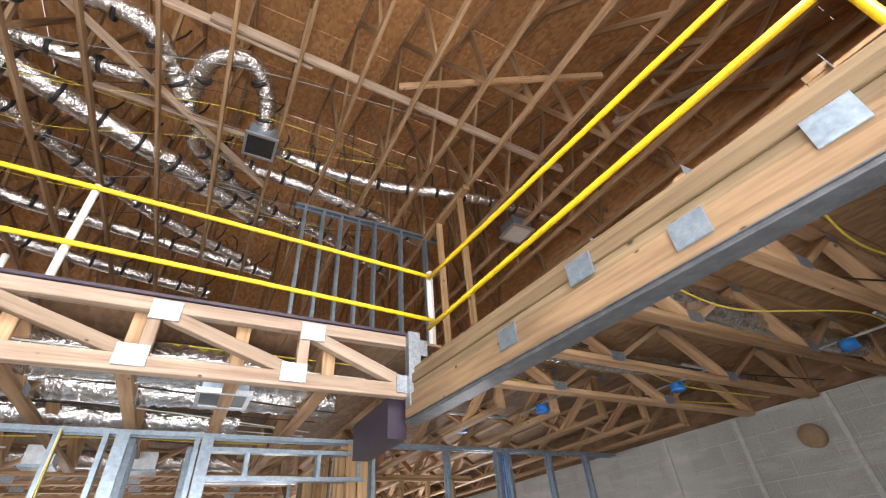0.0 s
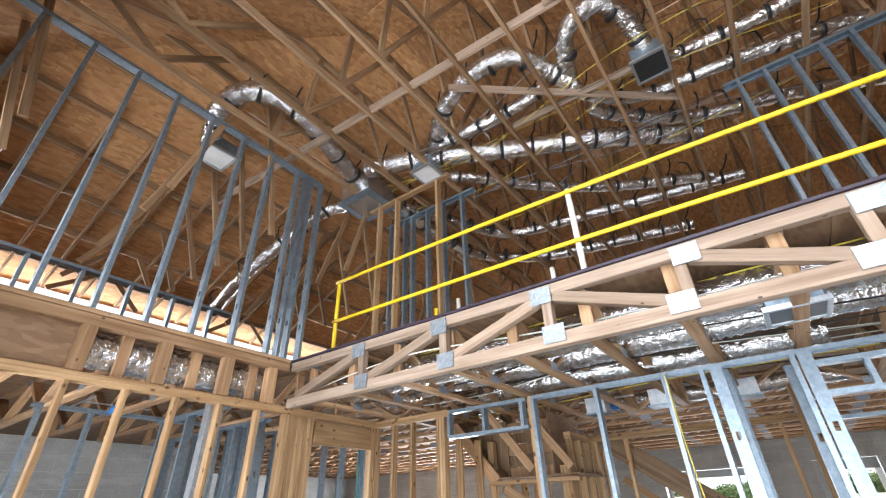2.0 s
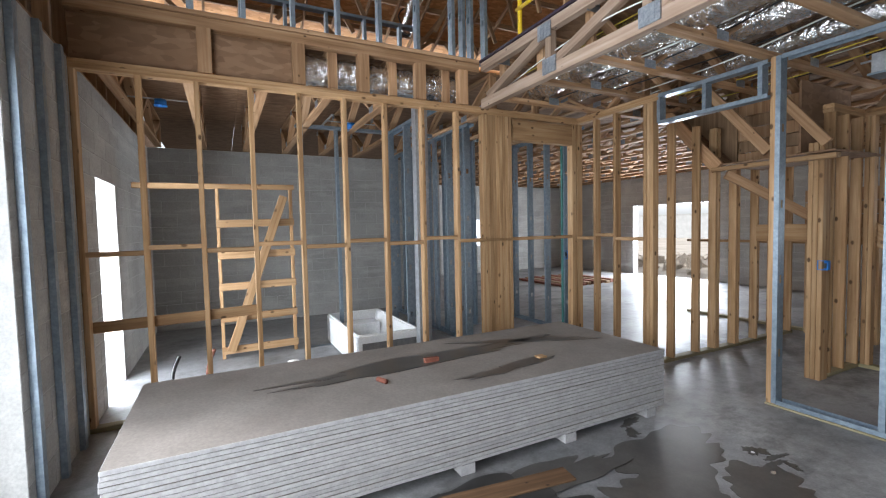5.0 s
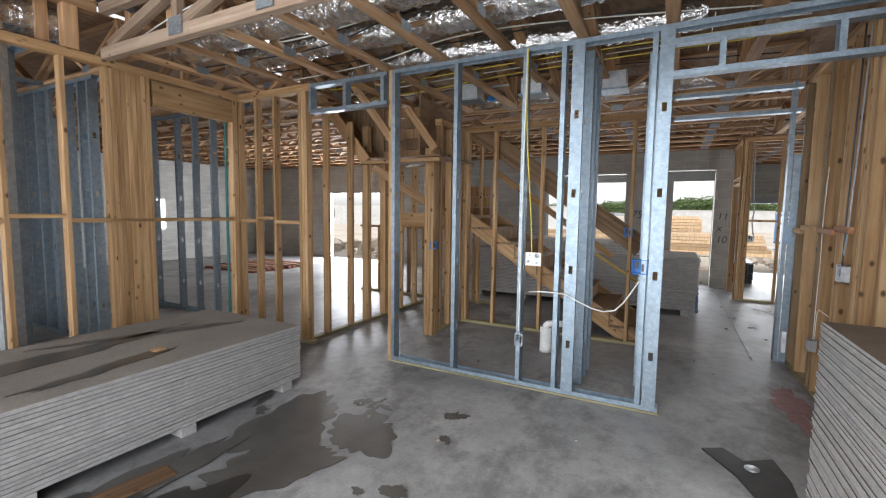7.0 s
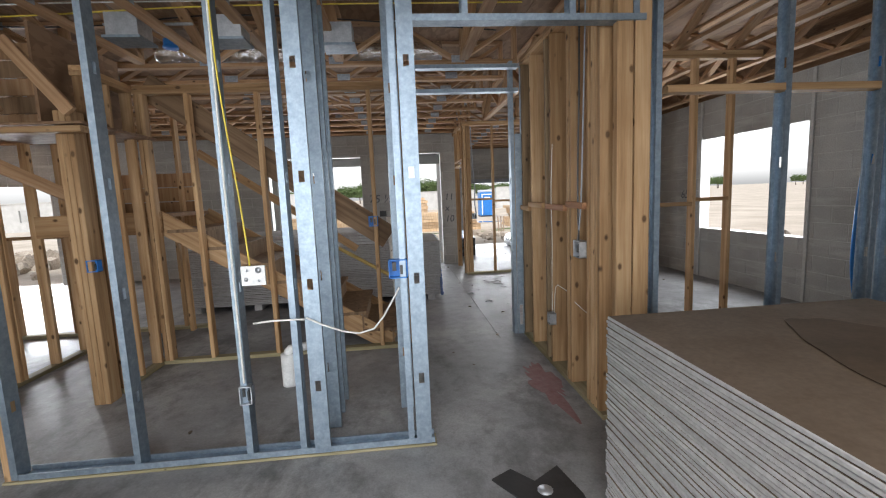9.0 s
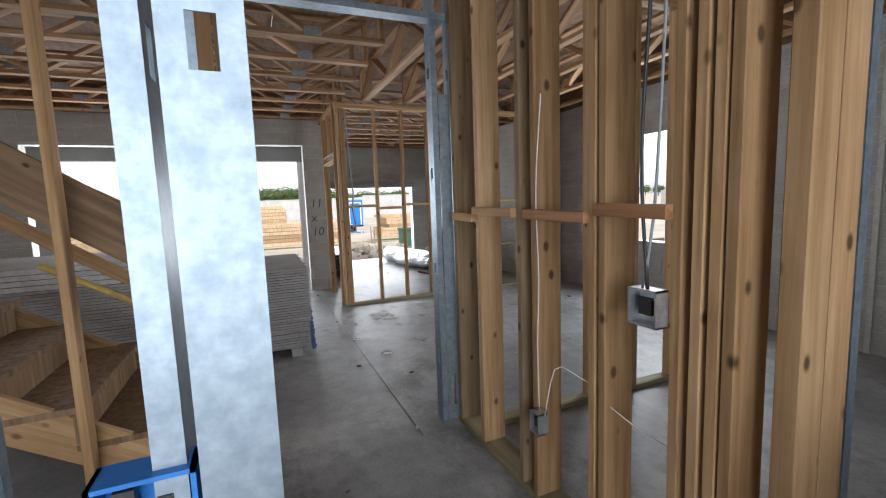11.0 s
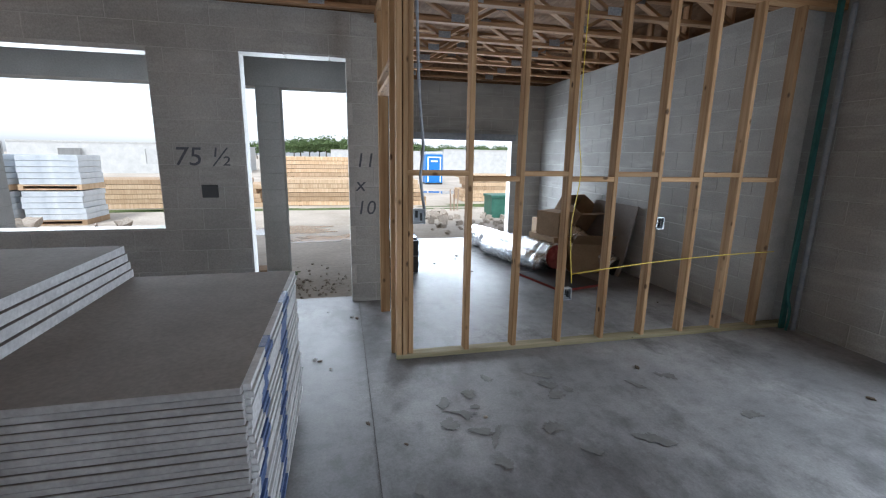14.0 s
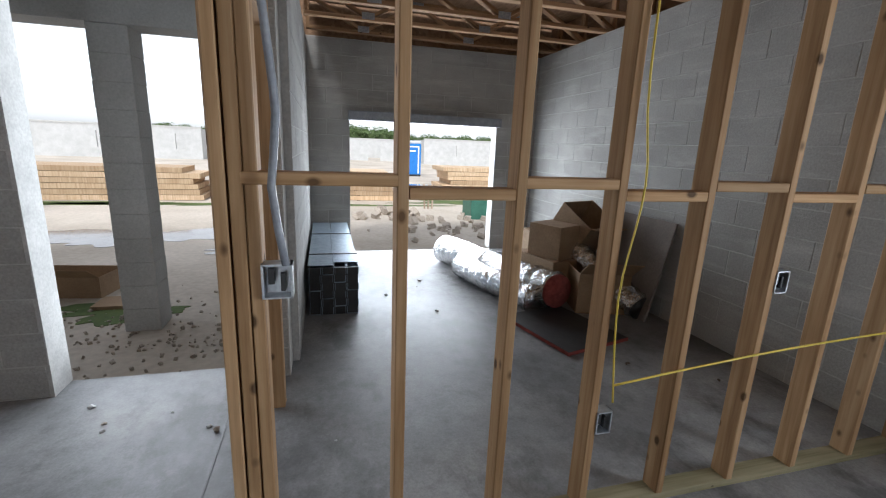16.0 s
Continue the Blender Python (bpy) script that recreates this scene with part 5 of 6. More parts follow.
cable([(0.30, 4.60, 0.86), (0.5, 4.62, 0.76), (0.68, 4.63, 0.76), (0.84, 4.62, 1.0)], 0.006, WCABLE, "white electric cable drooping between steel studs")
cable([(-0.06, 4.60, 2.82), (-0.05, 4.59, 2.2), (0.0, 4.60, 1.5), (0.02, 4.595, 1.18)], 0.005, YCABLE, "yellow electric cable down a steel stud")
cable([(-0.07, 4.61, 2.82), (-0.075, 4.60, 1.6), (-0.075, 4.60, 0.5)], 0.006, WCABLE, "white electric cable down a steel stud")
pb = empty("pipe_stub", -0.12, 5.72, 0, "white plastic drain pipe stub standing on the slab", "pipe")
tube("pipe", [(-0.12, 5.72, 0), (-0.12, 5.72, 0.27)], 0.065, WHITE, pb, seg=18)
tube("elbow", [(-0.12, 5.72, 0.27), (-0.10, 5.71, 0.31), (0.06, 5.70, 0.33)], 0.035, WHITE, pb)

# ---- floor stains and litter ----
def blot(name, cx, cy, rx, ry, z, material, seed, label, category, spin=0.0, thick=0.0015, ragged=1.0):
    """A thin irregular patch with a ragged outline."""
    rnd = random.Random(seed)
    ph = [rnd.uniform(0, 6.28) for _ in range(20)]
    n, top = 150, []
    for i in range(n):
        a = 2 * math.pi * i / n
        k = 1 + ragged * sum(0.24 / (j + 1) ** 0.75 * math.sin((j + 2) * a + ph[j]) for j in range(20))
        x, y = rx * k * math.cos(a), ry * k * math.sin(a)
        top.append((cx + x * math.cos(spin) - y * math.sin(spin), cy + x * math.sin(spin) + y * math.cos(spin)))
    v = [(x, y, z) for x, y in top] + [(x, y, z + thick) for x, y in top]
    f = [tuple(range(n - 1, -1, -1)), tuple(range(n, 2 * n))] + [(i, (i + 1) % n, n + (i + 1) % n, n + i) for i in range(n)]
    me = bpy.data.meshes.new(name)
    me.from_pydata(v, [], f)
    me.materials.append(material)
    return tagged(new(name, me), label, category, kind="structure")


# Damp stains on the slab; the fifth patch is near black.
for i, (x, y, rx, ry, sp) in enumerate(((-1.25, 3.15, 0.28, 0.55, 0.2), (-0.75, 3.35, 0.22, 0.30, 0.5), (-0.95, 2.75, 0.20, 0.42, -0.5), (-1.45, 2.3, 0.14, 0.6, 0.0), (-1.15, 1.5, 0.50, 0.95, 0.1), (0.05, 2.35, 0.12, 0.10, 0.3), (0.9, 2.9, 0.10, 0.07, 0.0), (-0.2, 2.9, 0.07, 0.06, 0.1))):
    blot("floor_stain", x, y, rx, ry, 0.003 + 0.002 * i, BLACKPATCH if i == 4 else WET, 11 + i, "dark patch on the damp-stained concrete floor", "stain", sp, ragged=0.6)
srnd = random.Random(77)
for i in range(22):
    blot("damp_spot", srnd.gauss(-0.9, 0.35), srnd.uniform(1.6, 3.9), srnd.uniform(0.02, 0.07), srnd.uniform(0.02, 0.10), 0.0025, WET, 200 + i, "small dark damp spot on the concrete floor", "stain", srnd.uniform(0, 3))
blot("paper_stain", 2.42, 2.0, 0.40, 1.62, 0.065 + 58 * 0.0159 + 0.002, BROWNWET, 251, "dark brown damp stain on the tall drywall stack", "stain", 0.0, ragged=0.10)
smr = random.Random(303)
for i in range(26):
    blot("floor_smudge", smr.gauss(2.7, 0.5), smr.gauss(9.45, 0.33), smr.uniform(0.02, 0.09), smr.uniform(0.015, 0.05), 0.0022 + 0.0001 * i, SMUDGE_AND_SHADE, 400 + i, "dark dusty smudge on the concrete floor", "stain", smr.uniform(0, 3), thick=0.0012, ragged=0.9)
blot("spray_mark", 1.95, 5.33, 0.11, 0.40, 0.003, PINKSPRAY, 31, "faint red marking spray on the concrete floor", "stain", 0.1)
for i, (x, y, rx, ry, sp) in enumerate(((-2.45, 2.0, 0.10, 1.3, 0.08), (-2.5, 3.0, 0.06, 0.55, -0.35), (-1.98, 2.45, 0.07, 0.35, 0.1))):
    blot("paper_stain", x, y, rx, ry, 0.065 + 18 * 0.0254 + 0.002, WET, 51 + i, "dark damp streak on the top drywall sheet", "stain", sp)
bl = empty("black_flashing", 1.42, 3.45, 0, "flat black plastic flashing piece lying on the floor", "flashing")
bm = bmesh.new()
out = [(1.28, 4.23), (1.40, 4.30), (1.50, 4.18), (1.66, 4.29), (1.71, 4.05), (1.705, 3.80), (1.66, 3.67), (1.53, 3.73), (1.44, 3.98)]
vs = [bm.verts.new((x, y, 0.012)) for x, y in out]
fc = bm.faces.new(vs)
r = bmesh.ops.extrude_face_region(bm, geom=[fc])
bmesh.ops.translate(bm, vec=(0, 0, -0.010), verts=[q for q in r["geom"] if isinstance(q, bmesh.types.BMVert)])
bmesh.ops.recalc_face_normals(bm, faces=bm.faces)
part("sheet", bm, BLACK, bl)
tube("grey_disc", [(1.53, 4.10, 0.012), (1.53, 4.10, 0.017)], 0.04, BOXSTEEL, bl)
pk = empty("floor_plank", -1.42, 1.8, 0, "wet brown plank lying beside the drywall stack", "plank")
board("plank", (-1.60, 0.9, 0.012), (-1.42, 2.45, 0.012), 0.14, 0.02, (1, 0, 0), WETPLANK, pk)
rng = random.Random(77)
for k in range(70):
    x, y = rng.choice(((rng.uniform(-1.3, 2.0), rng.uniform(1.6, 6.2)), (rng.uniform(1.6, 5.4), rng.uniform(6.6, 10.0)), (rng.uniform(0.8, 1.9), rng.uniform(9.9, 11.6)), (rng.uniform(2.4, 5.2), rng.uniform(10.6, 14.8))))
    s = rng.uniform(0.006, 0.02)
    key = ("crumb", k % 3)
    if key not in MESHES:
        bm = bmesh.new()
        bmesh.ops.create_icosphere(bm, subdivisions=1, radius=1)
        for q in bm.verts:
            q.co *= rng.uniform(0.7, 1.3)
            q.co.z *= 0.5
        me = bpy.data.meshes.new("crumb")
        bm.to_mesh(me)
        bm.free()
        me.materials.append((RUBBLE, BOARDWHITE, BARK)[k % 3])
        MESHES[key] = me
    c = new("debris", MESHES[key])
    c.matrix_basis = pose(x, y, s * 0.45, 0, 0, rng.uniform(0, 360)) @ Matrix.Diagonal((s, s * 1.4, s, 1))
    tagged(c, ("small stone crumb on the concrete floor", "white gypsum crumb on the concrete floor", "dark wood chip on the concrete floor")[k % 3], "debris", "floor debris")
for x, y in ((2.05, 8.05), (1.88, 8.62)):
    c = empty("wire_scrap", x, y, 0, "crumpled wire scrap on the concrete floor", "debris")
    tube("wire", [(x - 0.05, y, 0.008), (x, y + 0.03, 0.02), (x + 0.05, y - 0.01, 0.01), (x + 0.02, y - 0.04, 0.015), (x - 0.03, y - 0.02, 0.01)], 0.006, BOXSTEEL, c, step=0.02)
# slab joint
jt = boxes("floor_joint", [(1.845, 6.5, 0.001, 1.851, 11.7, 0.0045)], WET)
tagged(jt, "thin dark control joint in the slab", "joint", kind="structure")
# things on the low stack
TOP1 = 0.065 + 18 * 0.0254
br = empty("brick_piece", -2.35, 1.95, TOP1, "dark red brick fragment on the drywall stack", "brick")
boxes("piece", [(-2.40, 1.93, TOP1 + 0.003, -2.36, 2.04, TOP1 + 0.035)], TILERED, br)
ch = empty("clay_piece", -2.15, 1.50, TOP1, "orange clay piece on the drywall stack", "debris")
tube("piece", [(-2.18, 1.50, TOP1 + 0.018), (-2.10, 1.53, TOP1 + 0.018)], 0.016, TILERED, ch)
wd = empty("wood_chip", -2.05, 2.75, TOP1, "pale wood chip on the drywall stack", "debris")
boxes("chip", [(-2.08, 2.72, TOP1 + 0.003, -2.02, 2.79, TOP1 + 0.015)], STUD, wd)

# ---- bathroom ----
tb = empty("bathtub", -4.75, 2.235, 0, "new white acrylic bathtub standing on the slab", "bathtub")
bm = bmesh.new()
bmesh.ops.create_cube(bm, size=1)
bmesh.ops.scale(bm, vec=(1.5, 0.75, 0.38), verts=bm.verts)
bmesh.ops.translate(bm, vec=(-4.75, 2.235, 0.19), verts=bm.verts)
bm.faces.ensure_lookup_table()
tf = max(bm.faces, key=lambda q: q.calc_center_median().z)
bmesh.ops.inset_region(bm, faces=[tf], thickness=0.07)
e = bmesh.ops.extrude_face_region(bm, geom=[tf])
vs = [q for q in e["geom"] if isinstance(q, bmesh.types.BMVert)]
bmesh.ops.translate(bm, vec=(0, 0, -0.29), verts=vs)
bmesh.ops.scale(bm, vec=(0.84, 0.74, 1), verts=vs, space=Matrix.Translation((4.75, -2.235, 0)))
bmesh.ops.delete(bm, geom=[tf], context="FACES_ONLY")
bmesh.ops.bevel(bm, geom=[q for q in bm.edges], offset=0.016, segments=3, affect="EDGES")
t_ = part("shell", bm, TUBWHITE, tb)
# The shell's end is closed; this plate paints the dark of an open end.
boxes("open_end", [(-3.999, 1.92, 0.03, -3.990, 2.55, 0.29)], SMUDGE_AND_SHADE, tb, "dark plate for the shaded open end below the rim")
boxes("seat_ledge", [(-5.38, 1.99, 0.10, -5.10, 2.48, 0.27)], TUBWHITE, tb)
tube("drain", [(-4.3, 2.235, 0.095), (-4.3, 2.235, 0.104)], 0.035, BOXSTEEL, tb, seg=16)
fr = empty("backing_frame", -5.3, 1.0, 0, "pine blocking frame with five rungs and a leaning board", "wall frame")
for y in (0.58, 1.41):
    board("upright", (-5.3, y, 0.0), (-5.3, y, 2.06), 0.038, 0.06, (0, 1, 0), STUD, fr)
for z in (0.10, 0.49, 0.87, 1.25, 1.63):
    board("rung", (-5.27, 0.56, z), (-5.27, 1.44, z + 0.01), 0.09, 0.03, (0, 0, 1), STUD, fr)
board("top_rail", (-5.3, -0.25, 2.07), (-5.3, 1.45, 2.08), 0.06, 0.09, (0, 0, 1), STUD, fr)
board("leaning_board", (-5.24, 0.66, 0.09), (-5.22, 1.32, 1.96), 0.10, 0.025, (0, 1, 0), STUD, fr)
steel_wall("wall_bath_steel", "y", -5.3, 1.5, 4.6, [1.55, 2.0, 3.45, 3.6, 3.8, 4.1, 4.3], "galvanised steel stud wall of the bathroom", web=0.092)
steel_wall("wall_bath_steel_cross", "x", 3.5, -7.2, -4.3, [-7.0, -6.6, -6.2, -5.9, -5.6, -4.9, -4.6, -4.4], "galvanised steel stud wall behind the bathtub")
steel_wall("wall_hall_steel", "x", 5.0, -6.2, -3.9, [-6.0, -5.4, -5.0, -4.6, -4.2, -4.1], "galvanised steel stud wall beyond the doorway")
steel_wall("wall_bath_inner", "x", 2.75, -5.3, -3.75, [-5.2, -4.6, -4.1], "galvanised steel stud wall beside the bathtub")
for x in (-3.35, -2.95, -2.56):
    fs = empty("steel_furring", x, SOUTH + 0.02, 0, "galvanised steel furring stud on the rear block wall", "furring strip", "steel furring")
    steel("stud", (x, SOUTH + 0.038, 0), (x, SOUTH + 0.038, 2.84), 0.06, (-1, 0, 0), fs, False)
wp = empty("duct_casing", -3.78, 2.56, 0, "grey sheet-metal casing beside the stud wall", "casing")
boxes("casing", [(-3.86, 2.50, 0, -3.76, 2.64, 2.84)], BOXSTEEL, wp)
cn = empty("pipe_stub", -4.35, 1.25, 0, "short white plastic pipe stub on the bathroom slab", "pipe")
tube("pipe", [(-4.35, 1.25, 0), (-4.35, 1.25, 0.12)], 0.06, WHITE, cn, seg=18)
for x, y, m in ((-4.35, 0.12, BLACK), (-4.45, 0.42, TILERED)):
    pr = empty("pipe_riser", x, y, 0, "flexible pipe riser leaning from the slab", "pipe")
    tube("pipe", [(x, y, 0), (x, y + 0.02, 0.18), (x + 0.02, y + 0.08, 0.34)], 0.016, m, pr)
pn = empty("electric_panel", -11.75, 8.2, 1.1, "grey electric panel on the far block wall", "electric panel")
boxes("door", [(-11.8, 8.0, 0.9, -11.70, 8.4, 1.75)], BOXSTEEL, pn)
tl = empty("tile_bundle", -8.5, 8.8, 0, "flat bundle of red-brown slats lying on the far floor", "tile bundle")
for k in range(9):
    boxes("slat", [(-9.4 + 0.02 * (k % 3), 8.0 + 0.2 * k, 0.0, -7.6 + 0.05 * (k % 2), 8.12 + 0.2 * k, 0.05 + 0.02 * (k % 3))], (TILERED, CARD)[k % 3 == 1], tl)
tq = empty("pipe_riser", -5.6, 4.9, 0, "teal pipe against a steel stud", "pipe")
tube("pipe", [(-4.02, 4.75, 0), (-4.02, 4.75, 2.8)], 0.016, TEAL, tq)

# ---- pantry and east room ----
bp = empty("water_pipe", 3.75, 5.4, 0, "bright blue flexible water pipe looped down a stud", "pipe")
tube("pipe", [(4.05, 4.8, 2.8), (4.02, 4.78, 2.0), (3.98, 4.80, 1.4), (4.0, 4.83, 0.9), (4.1, 4.85, 0.5)], 0.013, BPIPE, bp)
tube("pipe", [(4.09, 4.8, 2.8), (4.07, 4.78, 2.0), (4.02, 4.80, 1.5), (4.05, 4.83, 1.0), (4.16, 4.86, 0.6)], 0.011, BPIPE, bp)
tc = empty("corner_sealant", 5.7, 10.2, 0, "teal sealed strip and pipes in the wall corner", "pipe")
tube("pipe", [(5.78, 10.17, 0), (5.78, 10.17, 2.8)], 0.022, GCABLE, tc)
boxes("strip", [(5.70, 10.22, 0.0, 5.745, 10.247, 2.84)], TEAL, tc)
tube("hose", [(5.70, 10.17, 0.0), (5.68, 10.15, 0.2), (5.62, 10.17, 0.5), (5.66, 10.17, 1.2)], 0.011, TEAL, tc)
dl = empty("wall_vent", 5.75, 2.3, 2.4, "round foil-wrapped duct stub in the block wall", "wall vent")
tube("stub", [(5.86, 2.35, 2.52), (5.74, 2.35, 2.52)], 0.10, CARD, dl, seg=20)
ow = empty("wall_outlet", 5.8, 8.9, 0.42, "black outlet recess in the block wall", "electric box")
boxes("recess", [(5.815, 9.15, 0.36, 5.835, 9.25, 0.50)], BLACK, ow)
for y in (1.2, 2.1, 3.0, 3.9, 6.0, 7.0, 8.95):
    fs = empty("furring_strip", 5.81, y, 0, "pale furring strip on the block wall", "furring strip", "furring strips")
    boxes("strip", [(5.812, y - 0.02, 0.0, 5.828, y + 0.02, 2.84)], MORTAR, fs)

# ---- stack tops and tape ----
TOP3 = 0.08 + 31 * 0.0254
ps = empty("loose_drywall", -0.7, 9.2, TOP3, "four shorter drywall packs laid on the tall stack", "drywall sheets")
for k in range(4):
    me = box_mesh("sheet", [(-1.22, -0.66, 0.001, 1.22, 0.66, 0.041)], BOARDWHITE)
    me.materials.append(BOARDFACE)
    for q in me.polygons:
        if q.normal.z > 0.9:
            q.material_index = 1
    under(new("sheet", me), ps, pose(-0.62 - 0.012 * k, 9.09 + 0.004 * k, TOP3 + 0.044 * k, 0, 0, 1.6 - 0.3 * k))
tp = empty("end_tape", 1.42, 9.1, 0.08, "blue and white printed end tapes of the drywall sheets", "tape")
trnd = random.Random(19)
for k in range(31):
    z = 0.082 + 0.0254 * k
    out = 1.4185 + trnd.uniform(0, 0.016)
    cuts = [8.44] + [c + 0.013 * k + trnd.uniform(-0.03, 0.03) for c in (8.30, 8.42, 8.78, 8.98)] + [9.76]
    for j, (y0, y1) in enumerate(zip(cuts, cuts[1:])):
        y0, y1 = min(y0, 9.75), min(y1, 9.76)
        if y1 - y0 > 0.02:
            boxes("tape", [(1.395, y0 + 0.001, z, out, y1 - 0.001, z + 0.0215)], BLUETAPE if j % 2 else BOARDWHITE, tp)

# ---- garage wall fittings ----
for x, z in ((3.431, 0.45), (4.227, 1.02)):
    steel_box(x + 0.05, 10.25, z, (0, -1), 0.07, 0.10)
gb = steel_box(2.25, 10.25, 1.11, (0, -1), 0.09, 0.11, None, "switch_box", "steel switch box on the door post")
cable([(2.22, 10.24, 2.75), (2.24, 10.23, 2.0), (2.27, 10.22, 1.6), (2.25, 10.22, 1.4), (2.28, 10.22, 1.17)], 0.012, GCABLE, "grey flexible conduit down the door post")
cable([(3.50, 10.25, 0.62), (3.9, 10.25, 0.66), (4.4, 10.25, 0.70), (5.0, 10.25, 0.73), (5.5, 10.25, 0.74)], 0.005, YCABLE, "yellow electric cable threaded through the studs")
cable([(3.47, 10.245, 2.7), (3.46, 10.235, 1.8), (3.50, 10.23, 1.42), (3.46, 10.24, 1.0), (3.50, 10.24, 0.55)], 0.004, YCABLE, "yellow electric cable down a stud")

# ---- garage ----
sb_ = empty("steel_bundle", 2.43, 13.8, 0, "bundle of galvanised steel tracks stacked in black straps", "steel bundle")
for k in range(6):
    for j in range(4):
        x = 2.24 + 0.11 * j + 0.006 * (k % 2)
        z = 0.075 * k
        boxes("track", [(x, 12.75 + 0.02 * ((k + j) % 3), z + 0.004, x + 0.1, 15.0, z + 0.008), (x, 12.75, z + 0.008, x + 0.004, 15.0, z + 0.07), (x + 0.096, 12.75, z + 0.008, x + 0.1, 15.0, z + 0.07)],
              STEEL, sb_)
boxes("cover", [(2.235, 12.8, 0.452, 2.45, 15.0, 0.456), (2.46, 12.9, 0.452, 2.68, 15.0, 0.456)], STEEL, sb_)
for y in (13.2, 14.2):
    boxes("strap", [(2.232, y, 0.4575, 2.69, y + 0.03, 0.4615)], BLACK, sb_)
# Black sheet inside the near end paints the dark between the tracks.
boxes("end_shadow_board", [(2.25, 12.77, 0.0, 2.67, 12.79, 0.44)], BLACK, sb_, "black sheet standing for shade in the track ends")
dd = empty("flexible_duct", 4.2, 13.6, 0, "silver foil duct with red wool lining lying in the garage", "air duct", "flexible air ducts")
tube("hose", [(3.95, 14.5, 0.18), (4.15, 13.9, 0.18), (4.35, 13.2, 0.19), (4.55, 12.55, 0.2)], 0.18, FOIL, dd, ribs=0.05, step=0.05, seg=18)
tube("lining", [(4.55, 12.56, 0.2), (4.565, 12.50, 0.2)], 0.165, PINKWOOL, dd, seg=18)
dd = empty("flexible_duct", 4.15, 13.2, 0, "short silver foil duct lying in the garage", "air duct", "flexible air ducts")
tube("hose", [(3.98, 13.8, 0.14), (4.08, 13.3, 0.14), (4.25, 12.8, 0.13), (4.34, 12.55, 0.12)], 0.135, FOIL, dd, ribs=0.06, step=0.05, seg=16)
dd = empty("flexible_duct", 5.2, 12.4, 0, "sleeve of silver foil duct leaning on boxes", "air duct", "flexible air ducts")
tube("hose", [(4.95, 13.1, 0.55), (5.1, 12.7, 0.35), (5.25, 12.2, 0.12)], 0.13, FOIL, dd, ribs=0.06, step=0.05, seg=16)
# Black disc over the hose end paints the dark of its hollow.
tube("mouth", [(5.25, 12.21, 0.118), (5.26, 12.17, 0.11)], 0.115, BLACK, dd, seg=16)
fb = empty("duct_board", 4.3, 12.0, 0, "black-faced duct board sheet with red wool edges", "duct board")
me = box_mesh("wool", [(-0.34, -0.42, 0.0, 0.34, 0.42, 0.026)], PINKWOOL)
under(new("wool", me), fb, pose(4.40, 12.1, 0.001, 0, 0, 14))
me = box_mesh("facing", [(-0.335, -0.415, 0.0, 0.335, 0.415, 0.003)], BLACK)
under(new("facing", me), fb, pose(4.40, 12.1, 0.0285, 0, 0, 14))


def carton(x, y, z, w, d, h, turn, lean, label, flaps=True):
    c = empty("cardboard_box", 0, 0, 0, label, "cardboard box", "cardboard boxes")
    c.matrix_basis = pose(x, y, z, lean, 0, turn)
    t = 0.006
    for nm, bx in (("base", (-w / 2, -d / 2, 0, w / 2, d / 2, t)), ("side", (-w / 2, -d / 2, t, -w / 2 + t, d / 2, h)), ("side", (w / 2 - t, -d / 2, t, w / 2, d / 2, h)),
                   ("end", (-w / 2 + t, -d / 2, t, w / 2 - t, -d / 2 + t, h)), ("end", (-w / 2 + t, d / 2 - t, t, w / 2 - t, d / 2, h))):
        o = new(nm, box_mesh(nm, [bx], CARD))
        o.parent = c
    if flaps:
        o = new("flap", box_mesh("flap", [(-w / 2, -0.003, 0, w / 2, 0.003, d * 0.45)], CARD))
        o.parent, o.matrix_basis = c, pose(0, -d / 2, h, 55, 0, 0)
    else:
        o = new("lid", box_mesh("lid", [(-w / 2, -d / 2, h, w / 2, d / 2, h + t)], CARD))
        o.parent = c
    return c


carton(4.85, 13.1, 0.0, 0.6, 0.6, 0.42, 12, 0, "closed brown cardboard box in the garage pile", False)
carton(4.80, 13.05, 0.43, 0.42, 0.4, 0.34, 25, 0, "brown cardboard box on top of another", False)
carton(5.05, 12.65, 0.0, 0.5, 0.6, 0.40, -15, 0, "open brown cardboard box in the garage pile")
carton(5.12, 13.3, 0.45, 0.5, 0.45, 0.5, 20, 32, "tilted open cardboard box with a dark inside")
carton(5.1, 13.75, 0.0, 0.5, 0.5, 0.55, 5, 0, "brown cardboard box against the block wall", False)
pw = empty("leaning_panel", 5.35, 12.9, 0, "dark sheet leaning on the garage block wall", "panel")
under(new("sheet", box_mesh("sheet", [(-0.01, -0.5, 0, 0.01, 0.5, 0.95)], BOARDFACE)), pw, pose(5.26, 12.6, 0.003, 0, 12, 0))
# door track cover above the opening
tr = empty("door_lintel_track", 3.8, 15.1, 1.86, "grey steel cover over the garage opening", "lintel", kind="structure")
boxes("cover", [(2.72, 15.06, 1.83, 4.90, 15.19, 1.95)], GCABLE, tr)

